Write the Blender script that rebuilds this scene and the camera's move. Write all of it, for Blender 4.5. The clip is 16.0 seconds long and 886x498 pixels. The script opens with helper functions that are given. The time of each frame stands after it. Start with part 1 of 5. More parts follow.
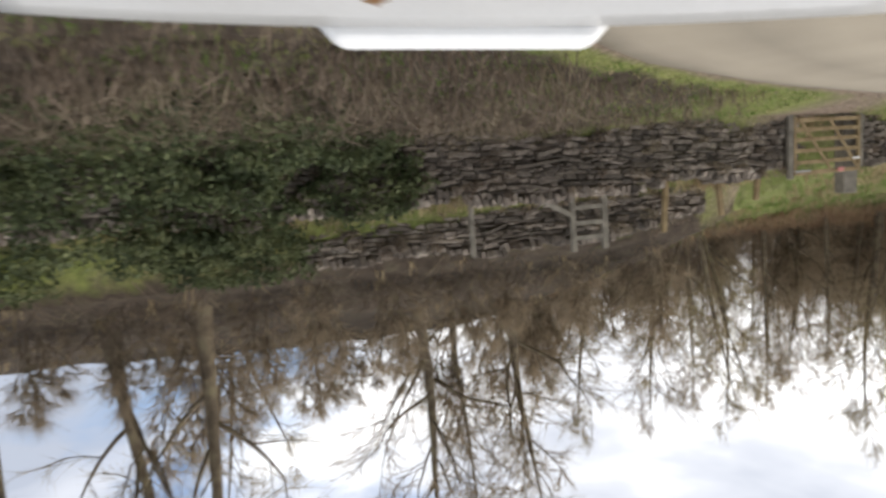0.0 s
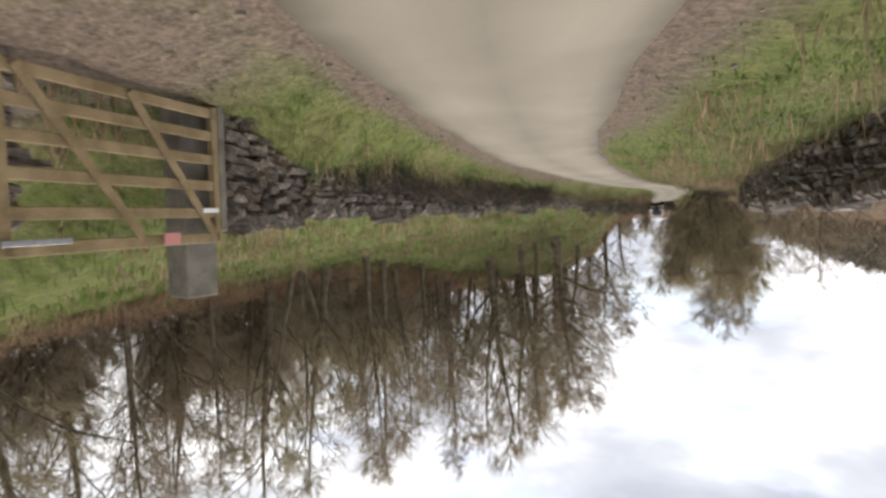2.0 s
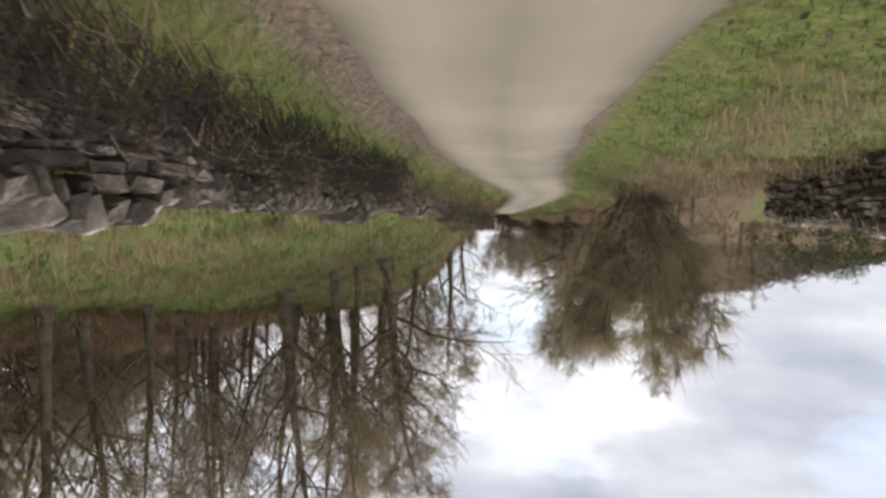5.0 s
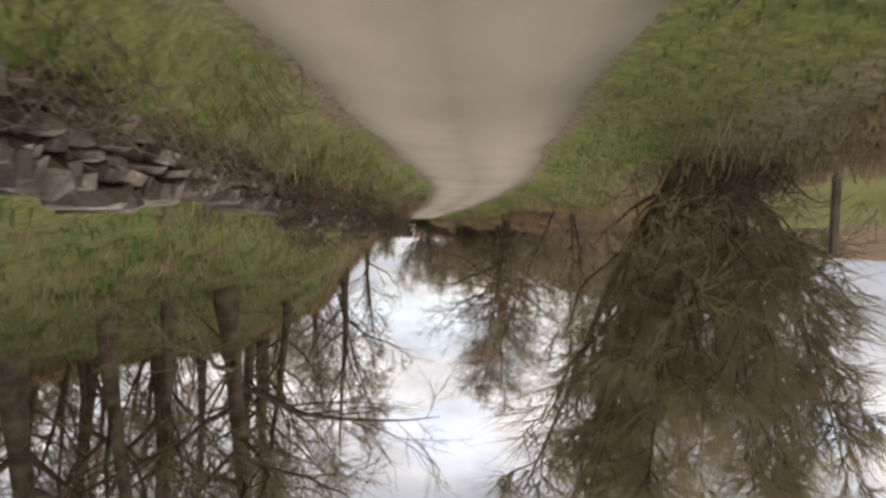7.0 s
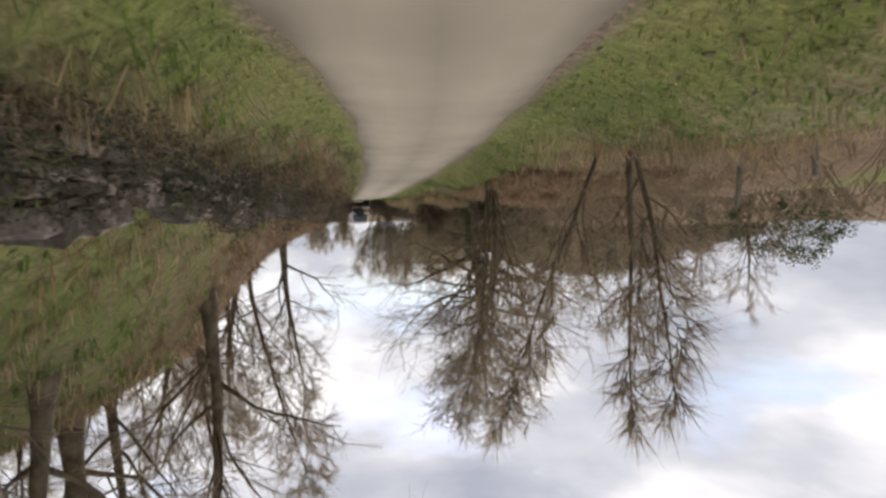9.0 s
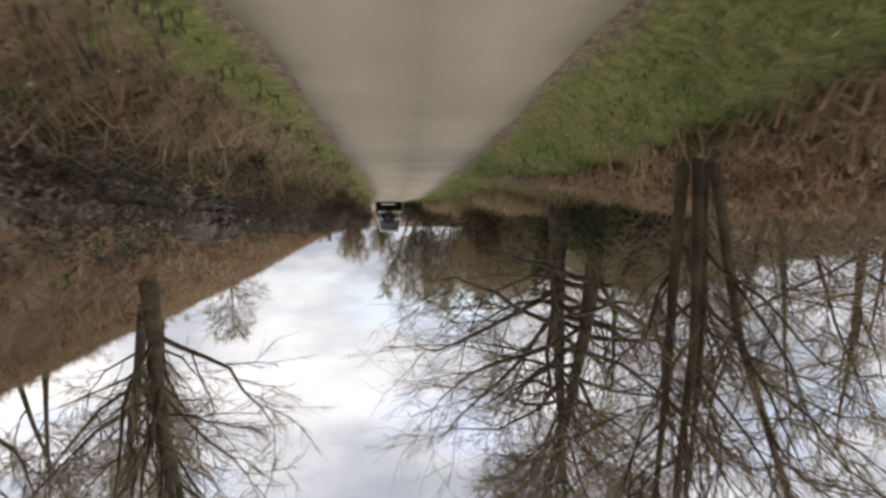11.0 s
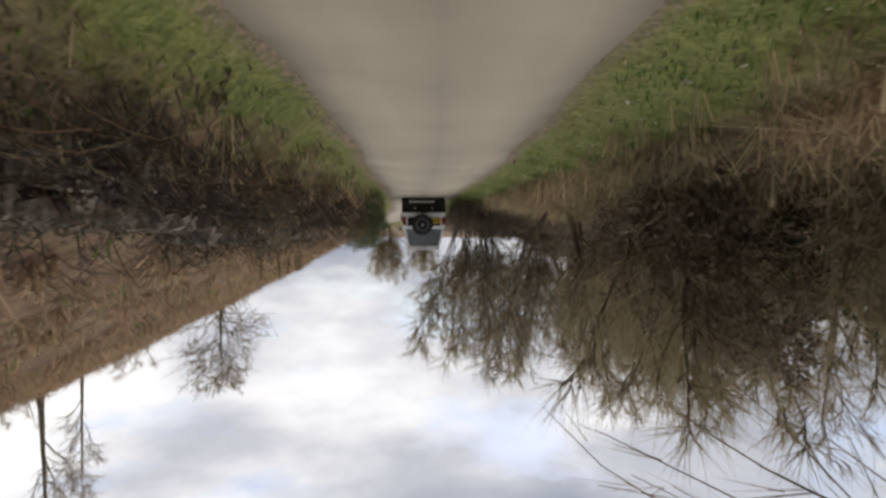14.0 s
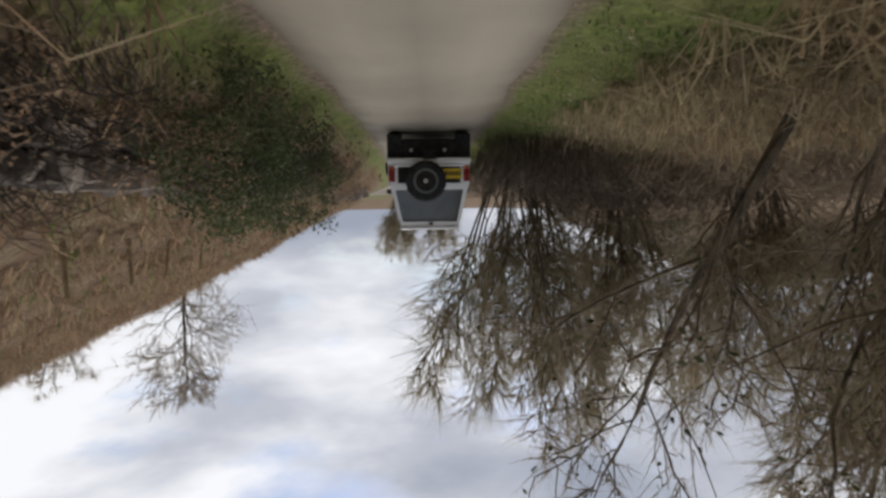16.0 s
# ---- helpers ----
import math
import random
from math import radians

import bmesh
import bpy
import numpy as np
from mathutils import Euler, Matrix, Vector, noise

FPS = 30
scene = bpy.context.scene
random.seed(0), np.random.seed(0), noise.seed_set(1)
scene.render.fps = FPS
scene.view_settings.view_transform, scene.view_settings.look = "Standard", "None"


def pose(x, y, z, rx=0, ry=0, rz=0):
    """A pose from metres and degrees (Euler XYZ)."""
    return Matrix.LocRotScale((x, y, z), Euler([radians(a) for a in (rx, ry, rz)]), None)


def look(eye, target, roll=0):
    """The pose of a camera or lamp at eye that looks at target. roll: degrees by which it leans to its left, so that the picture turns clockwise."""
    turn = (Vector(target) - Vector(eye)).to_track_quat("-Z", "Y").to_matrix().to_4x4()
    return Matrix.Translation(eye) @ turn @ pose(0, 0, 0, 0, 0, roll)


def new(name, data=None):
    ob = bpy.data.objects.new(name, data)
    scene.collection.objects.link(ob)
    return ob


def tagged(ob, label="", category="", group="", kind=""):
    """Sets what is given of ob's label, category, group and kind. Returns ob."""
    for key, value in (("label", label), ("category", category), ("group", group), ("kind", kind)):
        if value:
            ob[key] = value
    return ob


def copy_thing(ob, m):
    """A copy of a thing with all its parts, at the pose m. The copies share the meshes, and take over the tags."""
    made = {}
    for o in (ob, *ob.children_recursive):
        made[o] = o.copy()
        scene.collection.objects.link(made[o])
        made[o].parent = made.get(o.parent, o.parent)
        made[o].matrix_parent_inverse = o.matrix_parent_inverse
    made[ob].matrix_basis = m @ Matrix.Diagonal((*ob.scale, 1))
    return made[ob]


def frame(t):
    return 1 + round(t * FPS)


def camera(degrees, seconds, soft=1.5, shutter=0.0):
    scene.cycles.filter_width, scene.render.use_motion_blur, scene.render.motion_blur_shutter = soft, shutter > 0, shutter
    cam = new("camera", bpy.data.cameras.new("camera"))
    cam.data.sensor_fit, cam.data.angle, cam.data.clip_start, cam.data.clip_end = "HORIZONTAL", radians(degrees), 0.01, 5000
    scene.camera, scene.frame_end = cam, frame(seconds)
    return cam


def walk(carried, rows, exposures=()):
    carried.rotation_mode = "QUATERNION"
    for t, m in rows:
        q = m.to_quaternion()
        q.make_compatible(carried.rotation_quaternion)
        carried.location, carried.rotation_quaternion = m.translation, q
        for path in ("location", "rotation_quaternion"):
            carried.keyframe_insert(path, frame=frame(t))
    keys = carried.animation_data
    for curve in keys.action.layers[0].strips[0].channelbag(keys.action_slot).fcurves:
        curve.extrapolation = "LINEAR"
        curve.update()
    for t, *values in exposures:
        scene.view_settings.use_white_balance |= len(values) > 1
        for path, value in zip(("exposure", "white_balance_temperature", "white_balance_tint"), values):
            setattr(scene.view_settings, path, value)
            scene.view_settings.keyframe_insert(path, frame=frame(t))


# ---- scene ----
cam = camera(74.0, 16.0, soft=2.8, shutter=0.16)
PATH = [
    (0.0, (-10.344, 4.755, 0.976), (-5.487, 5.794, 1.554), 175.77),
    (0.5, (-7.831, 6.419, 1.055), (-3.439, 8.714, 1.727), 175.93),
    (1.0, (-6.006, 8.280, 1.138), (-2.359, 11.652, 1.709), 177.10),
    (1.5, (-4.596, 10.453, 1.191), (-1.846, 14.612, 1.568), 177.71),
    (2.0, (-3.653, 12.537, 1.221), (-1.570, 17.074, 1.509), 178.79),
    (2.5, (-2.877, 14.509, 1.244), (-1.051, 19.156, 1.501), 179.58),
    (3.0, (-2.413, 16.280, 1.244), (-0.831, 21.017, 1.490), 179.33),
    (3.5, (-1.910, 18.230, 1.240), (-0.621, 23.056, 1.455), 180.04),
    (4.0, (-1.101, 20.397, 1.239), (-0.063, 25.283, 1.458), 180.43),
    (4.5, (-0.469, 22.465, 1.232), (0.390, 27.386, 1.452), 180.68),
    (5.0, (-0.131, 24.427, 1.217), (0.479, 29.384, 1.438), 181.29),
    (5.5, (0.001, 26.414, 1.199), (0.348, 31.397, 1.422), 182.01),
    (6.0, (0.016, 28.561, 1.184), (0.145, 33.554, 1.407), 182.62),
    (6.5, (0.000, 31.000, 1.178), (0.016, 35.995, 1.402), 182.87),
    (7.0, (-0.001, 33.630, 1.174), (-0.070, 38.627, 1.326), 181.71),
    (7.5, (-0.014, 36.191, 1.176), (-0.241, 41.185, 1.298), 181.03),
    (8.0, (-0.150, 38.580, 1.200), (-0.467, 43.566, 1.409), 179.87),
    (8.5, (-0.367, 40.841, 1.238), (-0.732, 45.818, 1.553), 178.59),
    (9.0, (-0.591, 43.230, 1.224), (-0.937, 48.208, 1.533), 178.74),
    (9.5, (-0.806, 45.846, 1.189), (-1.066, 50.830, 1.484), 179.08),
    (10.0, (-0.975, 48.646, 1.149), (-1.117, 53.636, 1.427), 179.49),
    (10.5, (-1.062, 51.586, 1.114), (-1.087, 56.579, 1.378), 179.83),
    (11.0, (-1.028, 54.622, 1.100), (-0.974, 59.615, 1.358), 179.98),
    (11.5, (-0.922, 57.692, 1.114), (-0.768, 62.681, 1.404), 179.85),
    (12.0, (-0.736, 60.659, 1.154), (-0.483, 65.648, 1.370), 180.05),
    (12.5, (-0.508, 63.368, 1.221), (-0.238, 68.353, 1.501), 180.21),
    (13.0, (-0.319, 65.959, 1.236), (0.019, 70.944, 1.417), 180.30),
    (13.5, (-0.169, 68.584, 1.205), (0.257, 73.563, 1.369), 179.70),
    (14.0, (0.167, 71.097, 1.194), (0.619, 76.073, 1.363), 179.97),
    (14.5, (0.417, 73.615, 1.188), (0.888, 78.586, 1.454), 180.53),
    (15.0, (0.589, 76.442, 1.237), (1.112, 81.401, 1.606), 179.76),
    (15.5, (0.785, 79.089, 1.336), (1.370, 84.031, 1.819), 179.91),
    (16.0, (1.138, 81.316, 1.405), (1.767, 86.259, 1.816), 179.23),
]
walk(cam, [(t, look(eye, target, roll)) for t, eye, target, roll in PATH],
     [(0, 0.5, 6350, 11), (2, 0.42, 6400, 12), (4, 0.34, 6350, 12), (6.5, 0.2, 6700, 13), (7.2, 0.12, 6800, 13), (8.0, 0.2, 6600, 14), (11, 0.0, 6500, 13), (13, -0.1, 6450, 13), (15, -0.06, 6350, 12), (15.5, -0.2, 6250, 12), (16, -0.24, 6200, 12)])

# ---- world and light ----
world = bpy.data.worlds.new("sky")
scene.world = world
world.use_nodes = True
wt = world.node_tree
wt.nodes.clear()


def wnode(kind, **values):
    n = wt.nodes.new(kind)
    for key, value in values.items():
        n.inputs[key].default_value = value
    return n


SUN_ELEV, SUN_TURN = 48.0, -6.0
w_out = wnode("ShaderNodeOutputWorld")
w_bg = wnode("ShaderNodeBackground", Strength=1.14)
w_sky = wt.nodes.new("ShaderNodeTexSky")
w_sky.sky_type, w_sky.sun_disc = "NISHITA", False
w_sky.sun_elevation, w_sky.sun_rotation = radians(SUN_ELEV), radians(SUN_TURN)
w_blue = wnode("ShaderNodeMix")
w_blue.data_type, w_blue.blend_type = "RGBA", "MULTIPLY"
w_blue.inputs["Factor"].default_value = 1.0
w_blue.inputs["B"].default_value = (0.13, 0.125, 0.12, 1)
w_geo = wt.nodes.new("ShaderNodeTexCoord")
w_map = wt.nodes.new("ShaderNodeMapping")
w_map.inputs["Scale"].default_value = (1.0, 1.0, 2.6)
w_map.inputs["Rotation"].default_value = (0, 0, radians(55))
w_cloud = wnode("ShaderNodeTexNoise", Scale=2.3, Detail=7.0, Roughness=0.55)
w_ramp = wt.nodes.new("ShaderNodeValToRGB")
w_ramp.color_ramp.elements[0].position, w_ramp.color_ramp.elements[0].color = 0.29, (0, 0, 0, 1)
w_ramp.color_ramp.elements[1].position, w_ramp.color_ramp.elements[1].color = 0.45, (1, 1, 1, 1)
w_tone = wnode("ShaderNodeTexNoise", Scale=1.7, Detail=5.0, Roughness=0.5)
w_grey = wt.nodes.new("ShaderNodeValToRGB")
w_grey.color_ramp.elements[0].position, w_grey.color_ramp.elements[0].color = 0.38, (0.36, 0.39, 0.45, 1)
w_grey.color_ramp.elements[1].position, w_grey.color_ramp.elements[1].color = 0.62, (1.0, 0.99, 0.97, 1)
w_mid = w_grey.color_ramp.elements.new(0.50)
w_mid.color = (0.57, 0.585, 0.62, 1)
w_mix = wnode("ShaderNodeMix")
w_mix.data_type = "RGBA"
wl = wt.links.new
wl(w_geo.outputs["Generated"], w_map.inputs["Vector"])
wl(w_map.outputs["Vector"], w_cloud.inputs["Vector"])
wl(w_map.outputs["Vector"], w_tone.inputs["Vector"])
w_near = wnode("ShaderNodeVectorMath")
w_near.operation = "DISTANCE"
w_near.inputs[1].default_value = (0.32, 0.80, 0.53)
w_gap = wt.nodes.new("ShaderNodeMapRange")
for key, value in (("From Min", 0.0), ("From Max", 0.21), ("To Min", 0.46), ("To Max", 0.0)):
    w_gap.inputs[key].default_value = value
w_less = wnode("ShaderNodeMath")
w_less.operation = "SUBTRACT"
wl(w_geo.outputs["Generated"], w_near.inputs[0])
wl(w_near.outputs["Value"], w_gap.inputs["Value"])
wl(w_cloud.outputs["Fac"], w_less.inputs[0])
wl(w_gap.outputs["Result"], w_less.inputs[1])
wl(w_less.outputs["Value"], w_ramp.inputs["Fac"])
wl(w_tone.outputs["Fac"], w_grey.inputs["Fac"])
wl(w_sky.outputs["Color"], w_blue.inputs["A"])
wl(w_ramp.outputs["Color"], w_mix.inputs["Factor"])
wl(w_blue.outputs["Result"], w_mix.inputs["A"])
wl(w_grey.outputs["Color"], w_mix.inputs["B"])
wl(w_mix.outputs["Result"], w_bg.inputs["Color"])
wl(w_bg.outputs["Background"], w_out.inputs["Surface"])

sun = new("sun", bpy.data.lights.new("sun", "SUN"))
sun.data.energy, sun.data.angle, sun.data.color = 2.1, radians(40), (1.0, 0.92, 0.80)
sun.matrix_world = look((0, 0, 60), (-40 * math.sin(radians(SUN_TURN)), -40 * math.cos(radians(SUN_TURN)), 60 - 40 * math.tan(radians(SUN_ELEV))))


# ---- materials ----
def mat(name, colours, scale=6.0, rough=0.9, bump=0.3, fine=60.0, metal=0.0, spread=0.0, coords="Object", low=0.35, high=0.65, spec=0.3, glow_through=0.0):
    """A procedural surface: colours blended by noise at two scales, with fine relief."""
    m = bpy.data.materials.new(name)
    m.use_nodes = True
    t = m.node_tree
    b = t.nodes["Principled BSDF"]
    b.inputs["Roughness"].default_value, b.inputs["Metallic"].default_value = rough, metal
    b.inputs["Specular IOR Level"].default_value = spec
    tc = t.nodes.new("ShaderNodeTexCoord")
    n1, n2 = t.nodes.new("ShaderNodeTexNoise"), t.nodes.new("ShaderNodeTexNoise")
    n1.inputs["Scale"].default_value, n2.inputs["Scale"].default_value = scale, fine
    n1.inputs["Detail"].default_value, n2.inputs["Detail"].default_value = 5.0, 4.0
    add = t.nodes.new("ShaderNodeMath")
    add.operation = "MULTIPLY_ADD"
    add.inputs[1].default_value = 0.35
    ramp = t.nodes.new("ShaderNodeValToRGB")
    els = ramp.color_ramp.elements
    while len(els) < len(colours):
        els.new(0.5)
    for i, c in enumerate(colours):
        els[i].position = low + (high - low) * i / max(1, len(colours) - 1)
        els[i].color = (*c, 1)
    for n in (n1, n2):
        t.links.new(tc.outputs[coords], n.inputs["Vector"])
    t.links.new(n2.outputs["Fac"], add.inputs[0])
    off = t.nodes.new("ShaderNodeMath")
    off.operation = "SUBTRACT"
    off.inputs[1].default_value = 0.175
    t.links.new(n1.outputs["Fac"], off.inputs[0])
    t.links.new(off.outputs["Value"], add.inputs[2])
    t.links.new(add.outputs["Value"], ramp.inputs["Fac"])
    colour = ramp.outputs["Color"]
    if spread:
        info = t.nodes.new("ShaderNodeObjectInfo")
        isl = t.nodes.new("ShaderNodeNewGeometry")
        s = t.nodes.new("ShaderNodeMath")
        s.operation = "ADD"
        t.links.new(info.outputs["Random"], s.inputs[0])
        t.links.new(isl.outputs["Random Per Island"], s.inputs[1])
        f = t.nodes.new("ShaderNodeMath")
        f.operation = "FRACT"
        t.links.new(s.outputs["Value"], f.inputs[0])
        mr = t.nodes.new("ShaderNodeMapRange")
        mr.inputs["To Min"].default_value, mr.inputs["To Max"].default_value = 1 - spread, 1 + spread
        t.links.new(f.outputs["Value"], mr.inputs["Value"])
        hs = t.nodes.new("ShaderNodeHueSaturation")
        t.links.new(mr.outputs["Result"], hs.inputs["Value"])
        t.links.new(colour, hs.inputs["Color"])
        colour = hs.outputs["Color"]
    t.links.new(colour, b.inputs["Base Color"])
    if glow_through:
        thin = t.nodes.new("ShaderNodeBsdfTranslucent")
        both = t.nodes.new("ShaderNodeMixShader")
        both.inputs["Fac"].default_value = glow_through
        t.links.new(colour, thin.inputs["Color"])
        t.links.new(b.outputs["BSDF"], both.inputs[1])
        t.links.new(thin.outputs["BSDF"], both.inputs[2])
        t.links.new(both.outputs["Shader"], t.nodes["Material Output"].inputs["Surface"])
    if bump:
        bp = t.nodes.new("ShaderNodeBump")
        bp.inputs["Strength"].default_value, bp.inputs["Distance"].default_value = bump, 0.02
        t.links.new(n2.outputs["Fac"], bp.inputs["Height"])
        t.links.new(bp.outputs["Normal"], b.inputs["Normal"])
    return m


ROAD = mat("road_surface", [(0.24, 0.212, 0.166), (0.27, 0.24, 0.188), (0.3, 0.267, 0.21)], 0.5, fine=140.0, bump=0.25, rough=0.85)
STONE = mat("dry_stone", [(0.085, 0.069, 0.0557), (0.145, 0.12, 0.0976), (0.2, 0.168, 0.137), (0.37, 0.325, 0.273)], 4.0, fine=30.0, spread=0.5, bump=0.7, low=0.3, high=0.72)
PEBBLE = mat("pebble", [(0.12, 0.10, 0.075), (0.24, 0.205, 0.16), (0.36, 0.31, 0.25)], 9.0, fine=40.0, spread=0.4, bump=0.4)
CORE = mat("core_joint_shade", [(0.04, 0.033, 0.025), (0.075, 0.063, 0.047)], 8.0)
BARK = mat("bark", [(0.085, 0.066, 0.046), (0.15, 0.118, 0.08), (0.2, 0.168, 0.105)], 3.0, fine=40.0, bump=0.6)
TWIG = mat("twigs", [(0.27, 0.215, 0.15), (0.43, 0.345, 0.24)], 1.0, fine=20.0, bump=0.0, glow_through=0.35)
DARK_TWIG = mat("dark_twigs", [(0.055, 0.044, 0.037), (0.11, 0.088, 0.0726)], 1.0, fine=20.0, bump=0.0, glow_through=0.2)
TWIG_OLIVE = mat("olive_twigs", [(0.29, 0.24, 0.15), (0.45, 0.375, 0.235)], 1.0, fine=20.0, bump=0.0, glow_through=0.35)
TIMBER = mat("raw_timber", [(0.20, 0.145, 0.075), (0.33, 0.25, 0.14)], 4.0, fine=50.0)
DARK_TIMBER = mat("dark_timber", [(0.045, 0.038, 0.03), (0.095, 0.082, 0.064)], 4.0, fine=50.0)
GREY_TIMBER = mat("weathered_timber", [(0.15, 0.135, 0.11), (0.28, 0.255, 0.21)], 4.0, fine=50.0)
BLADE = mat("grass_blades", [(0.108, 0.172, 0.043), (0.155, 0.225, 0.058), (0.29, 0.28, 0.13)], 0.7, fine=6.0, bump=0.0, spread=0.25, glow_through=0.55)
STRAW = mat("dry_grass", [(0.24, 0.195, 0.115), (0.40, 0.325, 0.2), (0.32, 0.235, 0.14)], 0.5, fine=5.0, bump=0.0, spread=0.35, glow_through=0.5)
BRACKEN = mat("dead_bracken", [(0.23, 0.158, 0.1), (0.37, 0.255, 0.165), (0.32, 0.25, 0.155)], 0.8, fine=6.0, bump=0.0, spread=0.3, glow_through=0.5)
LITTER = mat("leaf_litter", [(0.11, 0.085, 0.0639), (0.18, 0.14, 0.105), (0.24, 0.2, 0.139)], 0.9, fine=6.0, bump=0.0, spread=0.4, glow_through=0.35)
PALE_LEAF = mat("pale_dead_leaf", [(0.3, 0.255, 0.19), (0.5, 0.45, 0.36)], 3.0, fine=20.0, bump=0.0, spread=0.3, glow_through=0.3)
BANK_LEAF = mat("matted_leaves", [(0.06, 0.058, 0.0401), (0.105, 0.098, 0.0673), (0.15, 0.11, 0.078)], 0.8, fine=6.0, bump=0.0, spread=0.4, glow_through=0.35)
IVY = mat("evergreen_leaves", [(0.048, 0.062, 0.03), (0.082, 0.1, 0.045), (0.13, 0.142, 0.066)], 1.5, fine=12.0, bump=0.0, spread=0.4, rough=0.7, spec=0.2, glow_through=0.3)
FARWOOD = mat("far_woodland", [(0.12, 0.097, 0.072), (0.19, 0.155, 0.112), (0.16, 0.145, 0.095)], 0.06, fine=0.6, bump=0.0)
WHITE = mat("white_paint", [(0.76, 0.76, 0.75), (0.83, 0.83, 0.82)], 3.0, rough=0.28, bump=0.0, spec=0.5)
SILVER = mat("pale_grey_paint", [(0.42, 0.42, 0.41), (0.48, 0.48, 0.47)], 2.0, rough=0.3, bump=0.0, spec=0.5)
RUBBER = mat("black_rubber", [(0.012, 0.012, 0.012), (0.03, 0.03, 0.028)], 8.0, rough=0.8, bump=0.2)
DARK = mat("dark_underside", [(0.012, 0.011, 0.01), (0.03, 0.027, 0.023)], 8.0, rough=0.8)
RED_LENS = mat("red_lens", [(0.2, 0.012, 0.014), (0.26, 0.016, 0.018)], 8.0, rough=0.2, bump=0.0, spec=0.5)
AMBER_LENS = mat("orange_lens", [(0.34, 0.07, 0.02), (0.42, 0.1, 0.03)], 8.0, rough=0.2, bump=0.0, spec=0.5)
PLATE = mat("yellow_plate", [(0.62, 0.42, 0.03), (0.68, 0.47, 0.04)], 8.0, rough=0.4, bump=0.0)
STEEL = mat("steel", [(0.35, 0.35, 0.35), (0.5, 0.5, 0.5)], 8.0, rough=0.35, bump=0.0, metal=0.9)
GLASS_TINT = mat("tinted_glass", [(0.10, 0.11, 0.115), (0.13, 0.14, 0.145)], 2.0, rough=0.12, bump=0.0, spec=0.6)
PINK = mat("pink_plastic", [(0.55, 0.22, 0.2), (0.62, 0.28, 0.25)], 8.0, rough=0.5, bump=0.0)
LEAF_BROWN = mat("dead_leaf", [(0.14, 0.075, 0.03), (0.22, 0.12, 0.05)], 20.0, bump=0.0)


def ground_material():
    """Winter turf that turns to mud, dead bracken and straw where the land's cover says so."""
    m = bpy.data.materials.new("turf")
    m.use_nodes = True
    t = m.node_tree
    b = t.nodes["Principled BSDF"]
    b.inputs["Roughness"].default_value, b.inputs["Specular IOR Level"].default_value = 0.95, 0.15
    tc = t.nodes.new("ShaderNodeTexCoord")

    def noise_node(scale, detail=5.0, rough=0.6):
        n = t.nodes.new("ShaderNodeTexNoise")
        n.inputs["Scale"].default_value, n.inputs["Detail"].default_value, n.inputs["Roughness"].default_value = scale, detail, rough
        t.links.new(tc.outputs["Object"], n.inputs["Vector"])
        return n.outputs["Fac"]

    def ramp(fac, stops):
        r = t.nodes.new("ShaderNodeValToRGB")
        while len(r.color_ramp.elements) < len(stops):
            r.color_ramp.elements.new(0.5)
        for e, (p, c) in zip(r.color_ramp.elements, stops):
            e.position, e.color = p, (*c, 1)
        t.links.new(fac, r.inputs["Fac"])
        return r.outputs["Color"]

    def mix(fac, a, c):
        n = t.nodes.new("ShaderNodeMix")
        n.data_type = "RGBA"
        t.links.new(fac, n.inputs["Factor"])
        t.links.new(a, n.inputs["A"])
        t.links.new(c, n.inputs["B"])
        return n.outputs["Result"]

    def edge(mask, fine, gain=2.2):
        """Breaks a soft mask up with noise."""
        a = t.nodes.new("ShaderNodeMath")
        a.operation = "ADD"
        t.links.new(mask, a.inputs[0])
        t.links.new(fine, a.inputs[1])
        r = t.nodes.new("ShaderNodeMapRange")
        r.inputs["From Min"].default_value, r.inputs["From Max"].default_value = 0.85, 0.85 + 1 / gain
        t.links.new(a.outputs["Value"], r.inputs["Value"])
        return r.outputs["Result"]

    big, mid, small, tuft = noise_node(0.35), noise_node(2.2), noise_node(22.0), noise_node(7.5, 6.0, 0.7)
    green = ramp(big, [(0.3, (0.098, 0.128, 0.034)), (0.5, (0.14, 0.176, 0.046)), (0.68, (0.225, 0.212, 0.095))])
    fleck = ramp(small, [(0.35, (0.08, 0.095, 0.032)), (0.65, (0.2, 0.205, 0.085))])
    turf = mix(mid, green, fleck)
    mud = ramp(small, [(0.3, (0.105, 0.08, 0.0634)), (0.7, (0.25, 0.2, 0.16))])
    fern = ramp(mid, [(0.3, (0.105, 0.072, 0.05)), (0.5, (0.17, 0.116, 0.078)), (0.7, (0.205, 0.168, 0.1))])
    straw = ramp(small, [(0.3, (0.13, 0.115, 0.0734)), (0.7, (0.3, 0.245, 0.168))])
    at = t.nodes.new("ShaderNodeAttribute")
    at.attribute_name = "cover"
    sep = t.nodes.new("ShaderNodeSeparateColor")
    t.links.new(at.outputs["Color"], sep.inputs["Color"])
    c = mix(edge(sep.outputs["Blue"], mid, 1.6), turf, straw)
    c = mix(edge(sep.outputs["Green"], mid, 1.8), c, fern)
    litter = ramp(mid, [(0.3, (0.036, 0.028, 0.0229)), (0.5, (0.06, 0.047, 0.0368)), (0.72, (0.085, 0.075, 0.0526))])
    c = mix(edge(at.outputs["Alpha"], mid, 1.8), c, litter)
    c = mix(edge(sep.outputs["Red"], small), c, mud)
    worn = t.nodes.new("ShaderNodeMix")
    worn.data_type, worn.blend_type = "RGBA", "MULTIPLY"
